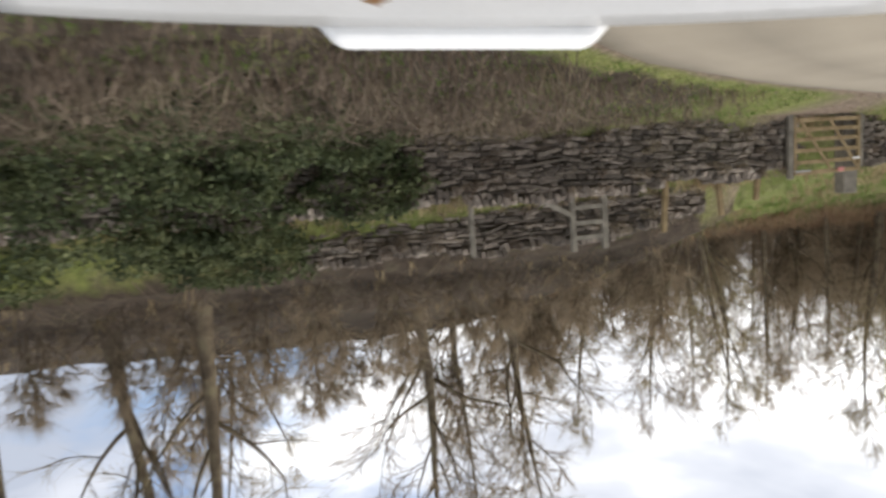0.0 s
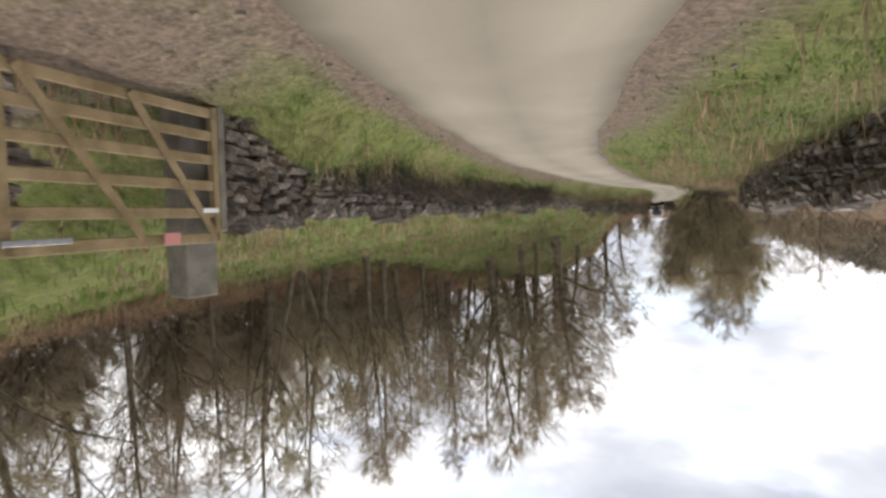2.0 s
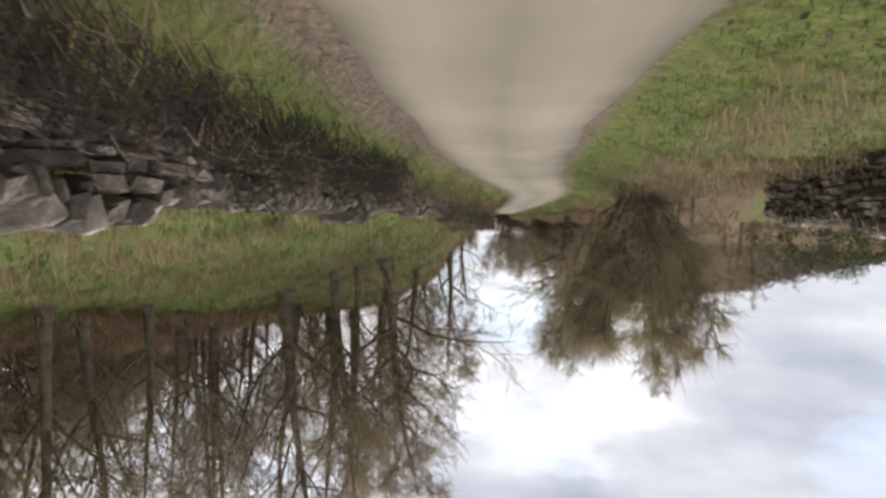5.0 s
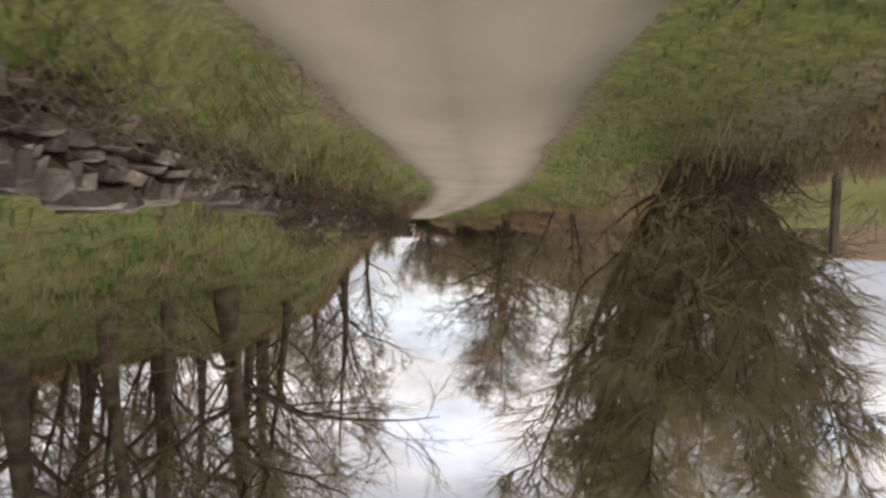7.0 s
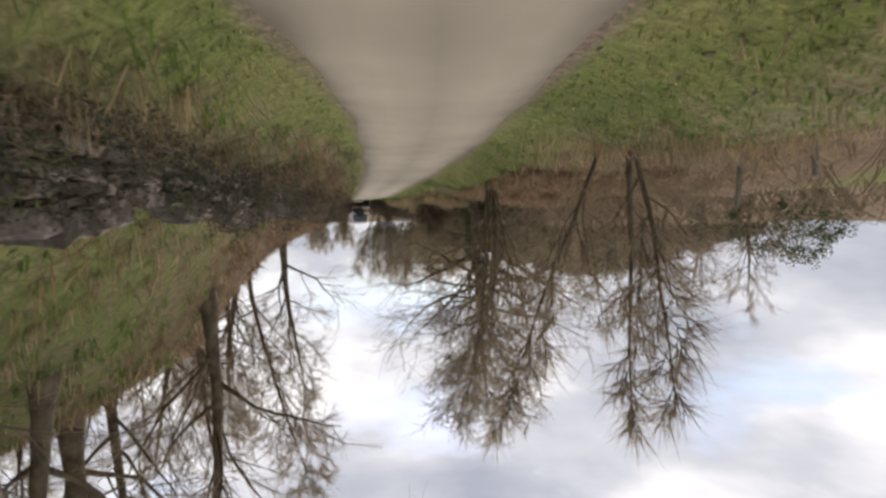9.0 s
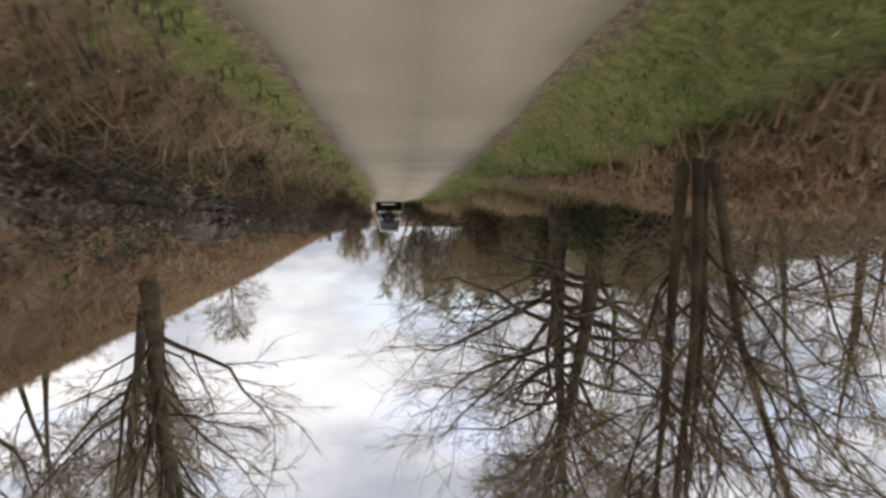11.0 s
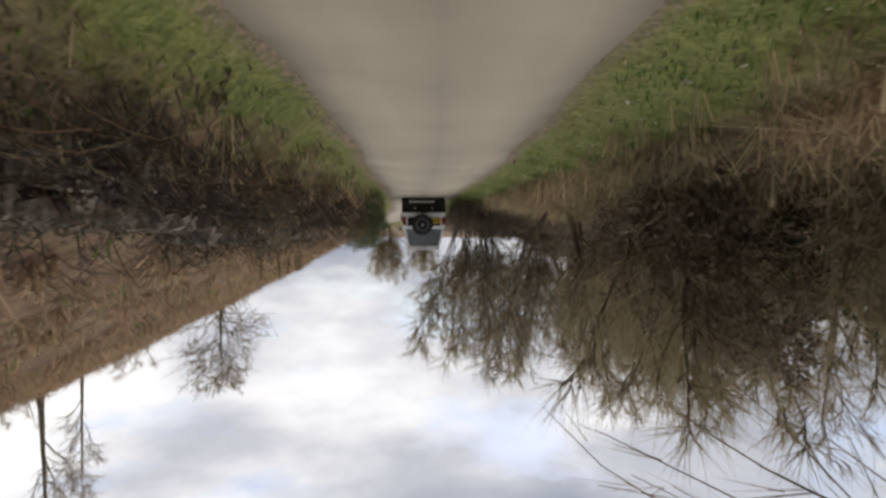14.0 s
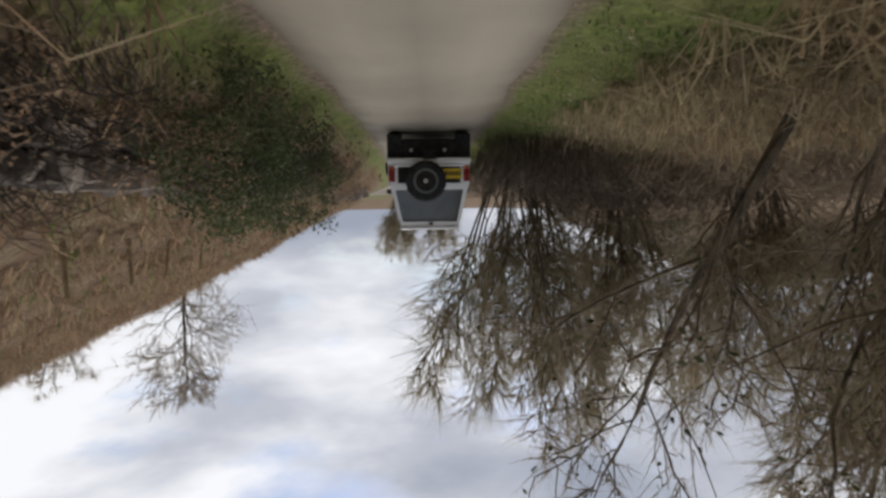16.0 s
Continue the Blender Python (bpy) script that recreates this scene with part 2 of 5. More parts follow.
    worn.inputs["Factor"].default_value = 1.0
    t.links.new(c, worn.inputs["A"])
    t.links.new(ramp(tuft, [(0.3, (0.62, 0.58, 0.56)), (0.44, (1.0, 0.98, 0.95)), (0.58, (1.3, 1.27, 1.18)), (0.72, (1.65, 1.5, 1.36))]), worn.inputs["B"])
    t.links.new(worn.outputs["Result"], b.inputs["Base Color"])
    both = t.nodes.new("ShaderNodeMath")
    both.operation = "MULTIPLY_ADD"
    both.inputs[1].default_value = 2.2
    t.links.new(tuft, both.inputs[0])
    t.links.new(small, both.inputs[2])
    bp = t.nodes.new("ShaderNodeBump")
    bp.inputs["Strength"].default_value, bp.inputs["Distance"].default_value = 0.8, 0.05
    t.links.new(both.outputs["Value"], bp.inputs["Height"])
    t.links.new(bp.outputs["Normal"], b.inputs["Normal"])
    return m


TURF = ground_material()


def worn_road():
    """Adds wheel tracks, a darker crown and patches to the lane, by the distance from its middle."""
    t = ROAD.node_tree
    b = t.nodes["Principled BSDF"]
    base = b.inputs["Base Color"].links[0].from_socket
    at = t.nodes.new("ShaderNodeAttribute")
    at.attribute_name = "across"
    wob = t.nodes.new("ShaderNodeTexNoise")
    wob.inputs["Scale"].default_value, wob.inputs["Detail"].default_value = 0.9, 6.0
    tc = t.nodes.new("ShaderNodeTexCoord")
    t.links.new(tc.outputs["Object"], wob.inputs["Vector"])
    add = t.nodes.new("ShaderNodeMath")
    add.operation = "MULTIPLY_ADD"
    add.inputs[1].default_value = 0.35
    t.links.new(wob.outputs["Fac"], add.inputs[0])
    t.links.new(at.outputs["Fac"], add.inputs[2])
    r = t.nodes.new("ShaderNodeValToRGB")
    stops = [(0.12, 0.80), (0.30, 0.92), (0.62, 1.05), (0.88, 0.97), (1.02, 0.76), (1.2, 0.42)]
    while len(r.color_ramp.elements) < len(stops):
        r.color_ramp.elements.new(0.5)
    for e, (p, v) in zip(r.color_ramp.elements, stops):
        e.position, e.color = min(1.0, p / 1.25), (v, v * (0.985 if v > 0.75 else 0.93), v * (0.96 if v > 0.75 else 0.82), 1)
    sc = t.nodes.new("ShaderNodeMath")
    sc.operation = "DIVIDE"
    sc.inputs[1].default_value = 1.25 * 1.12
    t.links.new(add.outputs["Value"], sc.inputs[0])
    t.links.new(sc.outputs["Value"], r.inputs["Fac"])
    mul = t.nodes.new("ShaderNodeMix")
    mul.data_type, mul.blend_type = "RGBA", "MULTIPLY"
    mul.inputs["Factor"].default_value = 1.0
    t.links.new(base, mul.inputs["A"])
    t.links.new(r.outputs["Color"], mul.inputs["B"])
    t.links.new(mul.outputs["Result"], b.inputs["Base Color"])


worn_road()


# ---- helpers for meshes ----
def link_mesh(name, verts, faces, material, parent=None, label="", smooth=False):
    me = bpy.data.meshes.new(name)
    verts = np.asarray(verts, dtype=float)
    me.from_pydata(verts.tolist(), [], faces if isinstance(faces, list) else faces.tolist())
    me.materials.append(material)
    if smooth:
        me.polygons.foreach_set("use_smooth", [True] * len(me.polygons))
    ob = new(name, me)
    if parent:
        ob.parent = parent
    if label:
        ob["label"] = label
    return ob


def part(name, bm, material, parent, label="", smooth=False):
    """Links a bmesh as one mesh object under a thing or a part."""
    me = bpy.data.meshes.new(name)
    bm.normal_update()
    bm.to_mesh(me)
    bm.free()
    me.materials.append(material)
    if smooth:
        me.polygons.foreach_set("use_smooth", [True] * len(me.polygons))
    ob = new(name, me)
    ob.parent = parent
    if label:
        ob["label"] = label
    return ob


def thing(name, m, label, category, group="", kind=""):
    ob = new(name)
    ob.matrix_world = m
    return tagged(ob, label, category, group, kind)


def hull_box(lo, hi, bevel=0.0, taper=None, segments=2):
    """A box, its top drawn in by taper = (x, y-low, y-high), with rounded edges."""
    bm = bmesh.new()
    tx, t0, t1 = taper or (0, 0, 0)
    (a, b, c), (d, e, f) = lo, hi
    vs = [bm.verts.new(p) for p in ((a, b, c), (d, b, c), (d, e, c), (a, e, c), (a + tx, b + t0, f), (d - tx, b + t0, f), (d - tx, e - t1, f), (a + tx, e - t1, f))]
    for q in ((3, 2, 1, 0), (4, 5, 6, 7), (0, 1, 5, 4), (1, 2, 6, 5), (2, 3, 7, 6), (3, 0, 4, 7)):
        bm.faces.new([vs[i] for i in q])
    if bevel:
        bmesh.ops.bevel(bm, geom=list(bm.edges), offset=bevel, segments=segments, affect="EDGES", profile=0.5)
    return bm


def disc(radius, depth, axis="Y", centre=(0, 0, 0), bevel=0.0, sides=28):
    bm = bmesh.new()
    turn = {"Z": Matrix(), "Y": Matrix.Rotation(radians(90), 4, "X"), "X": Matrix.Rotation(radians(90), 4, "Y")}[axis]
    bmesh.ops.create_cone(bm, cap_ends=True, segments=sides, radius1=radius, radius2=radius, depth=depth, matrix=Matrix.Translation(centre) @ turn)
    if bevel:
        rims = [e for e in bm.edges if len(e.link_faces) == 2 and any(len(f.verts) > 4 for f in e.link_faces)]
        bmesh.ops.bevel(bm, geom=rims, offset=bevel, segments=3, affect="EDGES", profile=0.5)
    return bm


def tubes(lines):
    """Vertices and faces of tapered tubes. lines: (points n x 3, radii n, sides)."""
    groups = {}
    for pts, rad, k in lines:
        groups.setdefault((len(pts), k), []).append((pts, rad))
    V, Fq, base = [], [], 0
    for (n, k), items in groups.items():
        P = np.array([i[0] for i in items], dtype=float)
        R = np.array([i[1] for i in items], dtype=float)
        T = np.gradient(P, axis=1)
        T /= np.linalg.norm(T, axis=2, keepdims=True) + 1e-9
        ref = np.where(np.abs(T[..., 2:3]) > 0.9, np.array([1.0, 0, 0]), np.array([0, 0, 1.0]))
        A = np.cross(T, ref)
        A /= np.linalg.norm(A, axis=2, keepdims=True) + 1e-9
        B = np.cross(T, A)
        ang = np.arange(k) * 2 * math.pi / k
        ring = P[:, :, None, :] + R[:, :, None, None] * (A[:, :, None, :] * np.cos(ang)[None, None, :, None] + B[:, :, None, :] * np.sin(ang)[None, None, :, None])
        V.append(ring.reshape(-1, 3))
        m = len(items)
        i, j, q = np.meshgrid(np.arange(m), np.arange(n - 1), np.arange(k), indexing="ij")
        q2 = (q + 1) % k
        a = base + (i * n + j) * k
        Fq.append(np.stack([a + q, a + q2, a + k + q2, a + k + q], -1).reshape(-1, 4))
        base += m * n * k
    return np.concatenate(V), np.concatenate(Fq)


def smooth01(a, b, x):
    t = np.clip((np.asarray(x, dtype=float) - a) / (b - a), 0, 1)
    return t * t * (3 - 2 * t)


# ---- plan ----
LANE = np.array([(-40, -12), (-22, -1.2), (-14, 2.7), (-10.34, 4.75), (-7.83, 6.42), (-6.01, 8.28), (-4.6, 10.45), (-3.65, 12.54), (-2.85, 14.51), (-2.25, 16.28), (-1.75, 18.23), (-1.27, 20.4),
                 (-0.82, 22.5), (-0.45, 24.4), (-0.18, 26.4), (0.1, 31), (0.1, 36.2), (-0.12, 38.6), (-0.3, 40.8), (-0.5, 43.2), (-0.81, 45.9), (-0.98, 48.7), (-1.06, 51.6), (-1.03, 54.6), (-0.92, 57.7),
                 (-0.72, 60.7), (-0.5, 63.4), (-0.3, 66), (-0.1, 68.6), (0.15, 71.1), (0.4, 73.6), (0.65, 76.4), (0.95, 79.1), (1.25, 81.3), (2.87, 92.6), (5.2, 106), (9.0, 122), (16, 142), (40, 180)], dtype=float)
LEVEL = np.array([(-12, -0.4), (0, -0.25), (5, -0.22), (8, -0.1), (11, -0.03), (15, 0.02), (20, 0.02), (31, -0.03), (41, 0.02), (52, -0.1), (58, -0.1), (63, 0), (70, -0.02), (76, 0.02), (80, 0.12), (83, 0.12), (92, 0.0), (110, 0.1), (180, 1.5)])
WALL = np.array([(-3.0, -30), (-1.2, -8), (-0.6, 0), (-0.35, 7), (-0.1, 12), (0.2, 14.7), (0.5, 16.8), (1.1, 19.7), (1.75, 23), (2.1, 27), (2.05, 32), (1.95, 37), (1.75, 42), (1.55, 47), (1.5, 52), (1.6, 57), (1.85, 62),
                 (2.1, 66), (2.3, 70), (2.6, 74), (3.1, 79), (3.7, 84), (4.6, 89), (5.6, 95), (7.5, 106), (11.5, 122), (19, 142), (44, 180)], dtype=float)


def side_of(line, x, y):
    """Signed distance to a polyline: positive to the right of its way."""
    p = np.stack([np.asarray(x, float), np.asarray(y, float)], -1)
    best = np.full(p.shape[:-1], 1e9)
    sign = np.ones(p.shape[:-1])
    for a, b in zip(line, line[1:]):
        d = b - a
        t = np.clip(((p - a) @ d) / (d @ d), 0, 1)
        off = p - (a + t[..., None] * d)
        r = np.hypot(off[..., 0], off[..., 1])
        c = d[0] * (p - a)[..., 1] - d[1] * (p - a)[..., 0]
        near = r < best
        best = np.where(near, r, best)
        sign = np.where(near, np.where(c > 0, -1.0, 1.0), sign)
    return best * sign


def wavy(x, y, seed=0.0):
    """Gentle unevenness of the land."""
    return (np.sin(x * 0.9 + 1.3 * np.sin(y * 0.37 + seed)) * np.sin(y * 0.71 + 2.1 + seed) + 0.6 * np.sin(x * 2.3 + y * 1.7 + seed) * np.sin(y * 2.9 - x * 1.1)) * 0.5


HILL = np.array([(-30, 0.36), (12, 0.36), (22, 0.28), (32, 0.28), (45, 0.42), (65, 0.50), (100, 0.52), (130, 0.4), (170, 0.3)])


def ground_z(x, y):
    """Height of the land: the lane, its verges, the bank and hillside behind the wall, the field and valley on the other side."""
    x, y = np.asarray(x, float), np.asarray(y, float)
    s, w = side_of(LANE, x, y), side_of(WALL, x, y)
    lane = np.interp(y, LEVEL[:, 0], LEVEL[:, 1])
    a = np.abs(s)
    bumps = wavy(x, y) * 0.05 * smooth01(1.4, 2.6, a)
    foot = (0.42 + 0.12 * smooth01(66, 78, y)) * smooth01(16.6, 18.6, y) * (1 - smooth01(112, 124, y))
    verge = lane - 0.03 + 0.14 * smooth01(1.2, 2.2, a) + bumps + np.where(s > 0, foot * smooth01(-0.95, -0.1, w) * smooth01(1.12, 1.6, a), 0)
    back = 1.0 - 0.2 * np.exp(-((y - 37) / 4.5) ** 2) + 0.25 * smooth01(42, 60, y) + (1 - smooth01(13.0, 16.5, y)) * (0.30 + 0.95 * smooth01(1.05, 1.5, w))
    gate_gap = smooth01(14.2, 15.0, y) * (1 - smooth01(16.4, 17.2, y))
    step = smooth01(0.02, 0.42, w) * (1 - gate_gap) + smooth01(0.0, 5.0, w) * gate_gap
    slope = np.interp(y, HILL[:, 0], HILL[:, 1])
    run = np.clip(w - 0.45, 0, None)
    hill = slope * np.minimum(run, 12 + 1.5 * np.sin(y * 0.21)) + 0.10 * np.clip(run - 12, 0, 150) + wavy(x * 0.45, y * 0.45, 1.0) * 0.28 * smooth01(0.5, 5, run) + 1.9 * np.exp(-((y - 56) / 6.2) ** 2) * smooth01(0.0, 2.4, run) * (1 - 0.6 * smooth01(5, 10, run))
    right = verge * (1 - step) + np.maximum(verge, back + hill) * step
    drop = smooth01(6, 60, a)
    bank = (0.12 + 0.30 * smooth01(52, 62, y) * (1 - smooth01(100, 120, y))) * smooth01(2.0, 4.2, a) + 0.36 * np.exp(-((y - 60.5) / 5.0) ** 4) * smooth01(1.3, 1.9, a) + np.exp(-((y - 47) / 5.5) ** 4) * (0.38 * smooth01(1.8, 2.9, a) - 1.0 * smooth01(3.7, 5.6, a))
    left = verge + bank - 3.0 * drop + 0.75 * smooth01(80, 320, a) * 18 * (0.75 + 0.25 * np.sin(y * 0.006 + 0.9)) + wavy(x * 0.4, y * 0.4, 2.0) * 0.12 * smooth01(3, 8, a)
    left = left + 22.0 * np.exp(-((x + 68) / 46) ** 2 - ((y - 265) / 60) ** 2)
    return np.where(w > 0, right, np.where(s > 0, verge + 0.05 * smooth01(1.6, 3, a), left))


def gz(x, y):
    return float(ground_z(np.array([x]), np.array([y]))[0])


def spread_axis(fine_lo, fine_hi, step, far_lo, far_hi):
    out, v, d = [], fine_lo, step
    while v > far_lo:
        d *= 1.28
        v -= d
        out.insert(0, max(v, far_lo))
    out += list(np.arange(fine_lo, fine_hi, step))
    v, d = fine_hi, step
    while v < far_hi:
        out.append(v)
        d *= 1.28
        v += d
    return np.array(out + [far_hi])


# ---- ground and lane ----
gx, gy = spread_axis(-15, 22, 0.34, -1500, 1500), spread_axis(-8, 112, 0.42, -900, 2200)
GX, GY = np.meshgrid(gx, gy)
GZ = ground_z(GX, GY)
nx = len(gx)
ii, jj = np.meshgrid(np.arange(nx - 1), np.arange(len(gy) - 1))
a = (jj * nx + ii).ravel()
ground = tagged(link_mesh("ground", np.stack([GX.ravel(), GY.ravel(), GZ.ravel()], 1), np.stack([a, a + 1, a + nx + 1, a + nx], 1), TURF, smooth=True),
                "rough winter grass, mud and dead bracken on verges and hillside", "ground", kind="structure")
S, W = side_of(LANE, GX, GY), side_of(WALL, GX, GY)
cover = np.zeros((*GX.shape, 4), dtype=np.float32)
gate_mud = np.exp(-((GX - 0.3) / 2.5) ** 2 - ((GY - 15.0) / 1.9) ** 2)
left_dirt = (S < 0) * smooth01(2.35, 1.5, -S) * smooth01(9, 12, GY) * smooth01(25, 20, GY) + (S > 0) * smooth01(1.75, 1.4, S) * smooth01(16, 18, GY) * smooth01(36, 28, GY)
cover[..., 0] = np.clip(smooth01(1.45, 1.12, np.abs(S)) * 0.9 + gate_mud + 0.75 * left_dirt, 0, 1)
fern = np.where(W > 0, 0.36 * smooth01(38, 44, GY) + smooth01(9, 15, W) * smooth01(70, 55, GY) + smooth01(-0.2, 0.6, W) * smooth01(50, 62, GY) * 1.1, (smooth01(1.9, 3.0, -S) * smooth01(14, 9, -S) * smooth01(50, 58, GY) * (1 - 0.75 * smooth01(65, 68, GY) * smooth01(76, 73, GY) * smooth01(5.2, 4.2, -S)) + smooth01(3.3, 4.2, -S) * smooth01(11, 8, -S) * smooth01(39, 43, GY)) * (S < 0))
cover[..., 1] = np.clip(fern + 0.35 * (S > 1.5) * (W < 0.1) * smooth01(11.5, 8, GY) + 0.7 * smooth01(50, 90, np.abs(S)) + 0.9 * smooth01(5, 8, -S) * smooth01(54, 66, GY + 5 * np.sin(GX * 0.13) + 3 * np.sin(GX * 0.31)) + 0.95 * (S > 0) * (W < 0.3) * smooth01(1.4, 1.8, S) * smooth01(47, 56, GY), 0, 1)
cover[..., 2] = np.clip(0.3 * (S > 1.4) * (W < 0.1) * smooth01(12.5, 9, GY) + 0.42 * (W < 0) * smooth01(1.6, 2.8, np.abs(S)) * (1 - 0.5 * smooth01(52, 60, GY)) * smooth01(10, 7, np.abs(S)) + 0.4 * (S < 0) * smooth01(1.9, 2.8, -S) * smooth01(7, 5, -S) * smooth01(33, 36, GY) * smooth01(48, 45, GY) + 0.3 * (S < 0) * smooth01(2.0, 2.8, -S) * smooth01(6, 4.5, -S) * smooth01(52, 60, GY) + 0.25 * (W < 0) * smooth01(1.9, 3.2, np.abs(S)) * smooth01(26, 40, GY) + 0.4 * (S > 0) * (W < 0) * smooth01(1.45, 1.8, S) * smooth01(22, 34, GY) + (W > 0) * (0.36 + 0.1 * smooth01(38, 60, GY)), 0, 1)
cover[..., 3] = np.clip((W > 1.3) * smooth01(16, 13, GY) + 1.0 * (S > 1.5) * (W < 0.1) * smooth01(13, 9, GY) + 0.35 * smooth01(10, 13, W) * smooth01(66, 58, GY), 0, 1)
attr = ground.data.attributes.new("cover", "FLOAT_COLOR", "POINT")
attr.data.foreach_set("color", cover.ravel())

rows_s = np.array([-1.12, -1.0, -0.8, -0.4, 0, 0.4, 0.8, 1.0, 1.12])
cl = []
for p, q in zip(LANE[1:-1], LANE[2:]):
    k = max(1, int(np.hypot(*(q - p)) / 0.8))
    cl += [p + (q - p) * i / k for i in range(k)]
cl = np.array(cl)
for _ in range(3):
    cl[1:-1] = (cl[:-2] + 2 * cl[1:-1] + cl[2:]) / 4
tang = np.gradient(cl, axis=0)
tang /= np.linalg.norm(tang, axis=1)[:, None]
side = np.stack([tang[:, 1], -tang[:, 0]], 1)
rv = []
for i, (c, sd) in enumerate(zip(cl, side)):
    lvl = float(np.interp(c[1], LEVEL[:, 0], LEVEL[:, 1]))
    ragged = 1 + 0.035 * math.sin(i * 1.7) + 0.03 * math.sin(i * 0.61 + 1)
    for s in rows_s:
        e = s * (ragged if abs(s) > 1.01 else 1)
        rv.append((c[0] + sd[0] * e, c[1] + sd[1] * e, lvl + 0.035 - 0.05 * (abs(s) / 1.12) ** 4 - 0.012 * math.exp(-((abs(s) - 0.7) / 0.2) ** 2)))
m = len(rows_s)
rf = [(j * m + k, j * m + k + 1, (j + 1) * m + k + 1, (j + 1) * m + k) for j in range(len(cl) - 1) for k in range(m - 1)]
road = tagged(link_mesh("road", rv, rf, ROAD, smooth=True), "narrow pale tarmac country lane with muddy edges", "road", kind="structure")
lat = road.data.attributes.new("across", "FLOAT", "POINT")
lat.data.foreach_set("value", np.tile(np.abs(rows_s), len(cl)).astype(np.float32))


# ---- bare trees ----
UP = np.array([0, 0, 1.0])


def unit(v):
    return v / (np.linalg.norm(v) + 1e-9)


def bough(rng, start, way, length, r0, r1, n, lift, wander):
    pts, d = [np.array(start, float)], unit(np.array(way, float))
    for _ in range(n):
        d = unit(d + UP * lift + rng.normal(0, wander, 3))
        pts.append(pts[-1] + d * length / n)
    return np.array(pts), np.linspace(r0, r1, n + 1)


def at_line(pts, f):
    k = f * (len(pts) - 1)
    i = min(int(k), len(pts) - 2)
    return pts[i] + (pts[i + 1] - pts[i]) * (k - i), unit(pts[i + 1] - pts[i])


def branch_way(rng, d, angle, az):
    a = unit(np.cross(d, UP) if abs(d[2]) < 0.95 else np.cross(d, np.array([1.0, 0, 0])))
    b = np.cross(d, a)
    return unit(d * math.cos(angle) + (a * math.cos(az) + b * math.sin(az)) * math.sin(angle))


def bare_tree(seed, height, radius, limbs=12, first=0.28, open_angle=55, reach=0.42, lift=0.10, sub=6, twigs=5, fine=3, stems=1, lean=0.04, fan=0.55, base=0.25, twig_r=0.008, droop=0.0, cheap=False, haze=0, sprig=0.7, spread=0.8, sprig_w=0.008, wander=0.17):
    """Lines of a leafless tree: trunk, limbs and twigs."""
    rng = np.random.RandomState(seed)
    trunk, big, small = [], [], []
    for st in range(stems):
        az0 = 2 * math.pi * st / max(stems, 1) + rng.uniform(0, 0.8)
        tilt = lean + (rng.uniform(0.08, fan) if stems > 1 else 0)
        way = (math.cos(az0) * tilt, math.sin(az0) * tilt, 1)
        h = height * (rng.uniform(0.7, 1.0) if stems > 1 else 1.0)
        r = radius * (rng.uniform(0.5, 0.9) if stems > 1 else 1.0)
        start = (math.cos(az0) * base * (stems > 1), math.sin(az0) * base * (stems > 1), -0.25)
        tp, tr = bough(rng, start, way, h * 0.96, r, r * 0.10, 10, 0.03, 0.045)
        if stems == 1:
            tr[0] *= 1.45
            tr[1] *= 1.08
        trunk.append((tp, tr, 9 if stems == 1 else 6))
        for i in range(limbs):
            f = first + (0.98 - first) * (i + rng.uniform(0, 0.8)) / limbs
            p, d = at_line(tp, f)
            az = i * 2.4 + rng.uniform(-0.4, 0.4)
            ang = radians(open_angle * rng.uniform(0.75, 1.15) * (1.05 - 0.45 * f))
            L = h * reach * (1.05 - 0.72 * (f - first) / (1 - first)) * rng.uniform(0.75, 1.15)
            lr = min(float(np.interp(f, np.linspace(0, 1, 11), tr)) * 0.45, 0.034 * L)
            lp, lrad = bough(rng, p, branch_way(rng, d, ang, az), L, max(lr, twig_r * 1.2), twig_r * 1.1, 6, lift, wander)
            big.append((lp, lrad, 4 if cheap else 5))
            for j in range(sub):
                g = 0.22 + 0.78 * (j + rng.uniform(0, 0.9)) / sub
                p2, d2 = at_line(lp, min(g, 0.99))
                L2 = L * (0.55 - 0.3 * g) * rng.uniform(0.7, 1.25)
                r2 = max(twig_r * 1.1, float(np.interp(g, np.linspace(0, 1, 7), lrad)) * 0.5)
                sp, srad = bough(rng, p2, branch_way(rng, d2, radians(rng.uniform(28, 62)), rng.uniform(0, 6.3)), L2, r2, twig_r, 3 if cheap else 4, lift * 0.8 - droop, 0.16)
                big.append((sp, srad, 3))
                for k in range(twigs):
                    g3 = 0.2 + 0.8 * (k + rng.uniform(0, 0.9)) / twigs
                    p3, d3 = at_line(sp, min(g3, 0.99))
                    L3 = max(0.25, L2 * (rng.uniform(0.5, 0.95) if cheap else rng.uniform(0.3, 0.62)))
                    tp3, trad = bough(rng, p3, branch_way(rng, d3, radians(rng.uniform(22, 55)), rng.uniform(0, 6.3)), L3, twig_r, twig_r * 0.5, 1 if cheap == 2 else 2 if cheap else 3, lift * 0.6 - droop, 0.2)
                    small.append((tp3, trad, 3))
                    for q in range(fine):
                        p4, d4 = at_line(tp3, rng.uniform(0.2, 0.95))
                        L4 = L3 * rng.uniform(0.3, 0.7)
                        e = p4 + branch_way(rng, d4, radians(rng.uniform(20, 50)), rng.uniform(0, 6.3)) * L4
                        if cheap:
                            small.append((np.array([p4, e]), np.array([twig_r * 0.65, twig_r * 0.4]), 3))
                            continue
                        small.append((np.array([p4, (p4 + e) / 2 + rng.normal(0, 0.03 * L4, 3), e]), np.array([twig_r * 0.65, twig_r * 0.5, twig_r * 0.35]), 3))
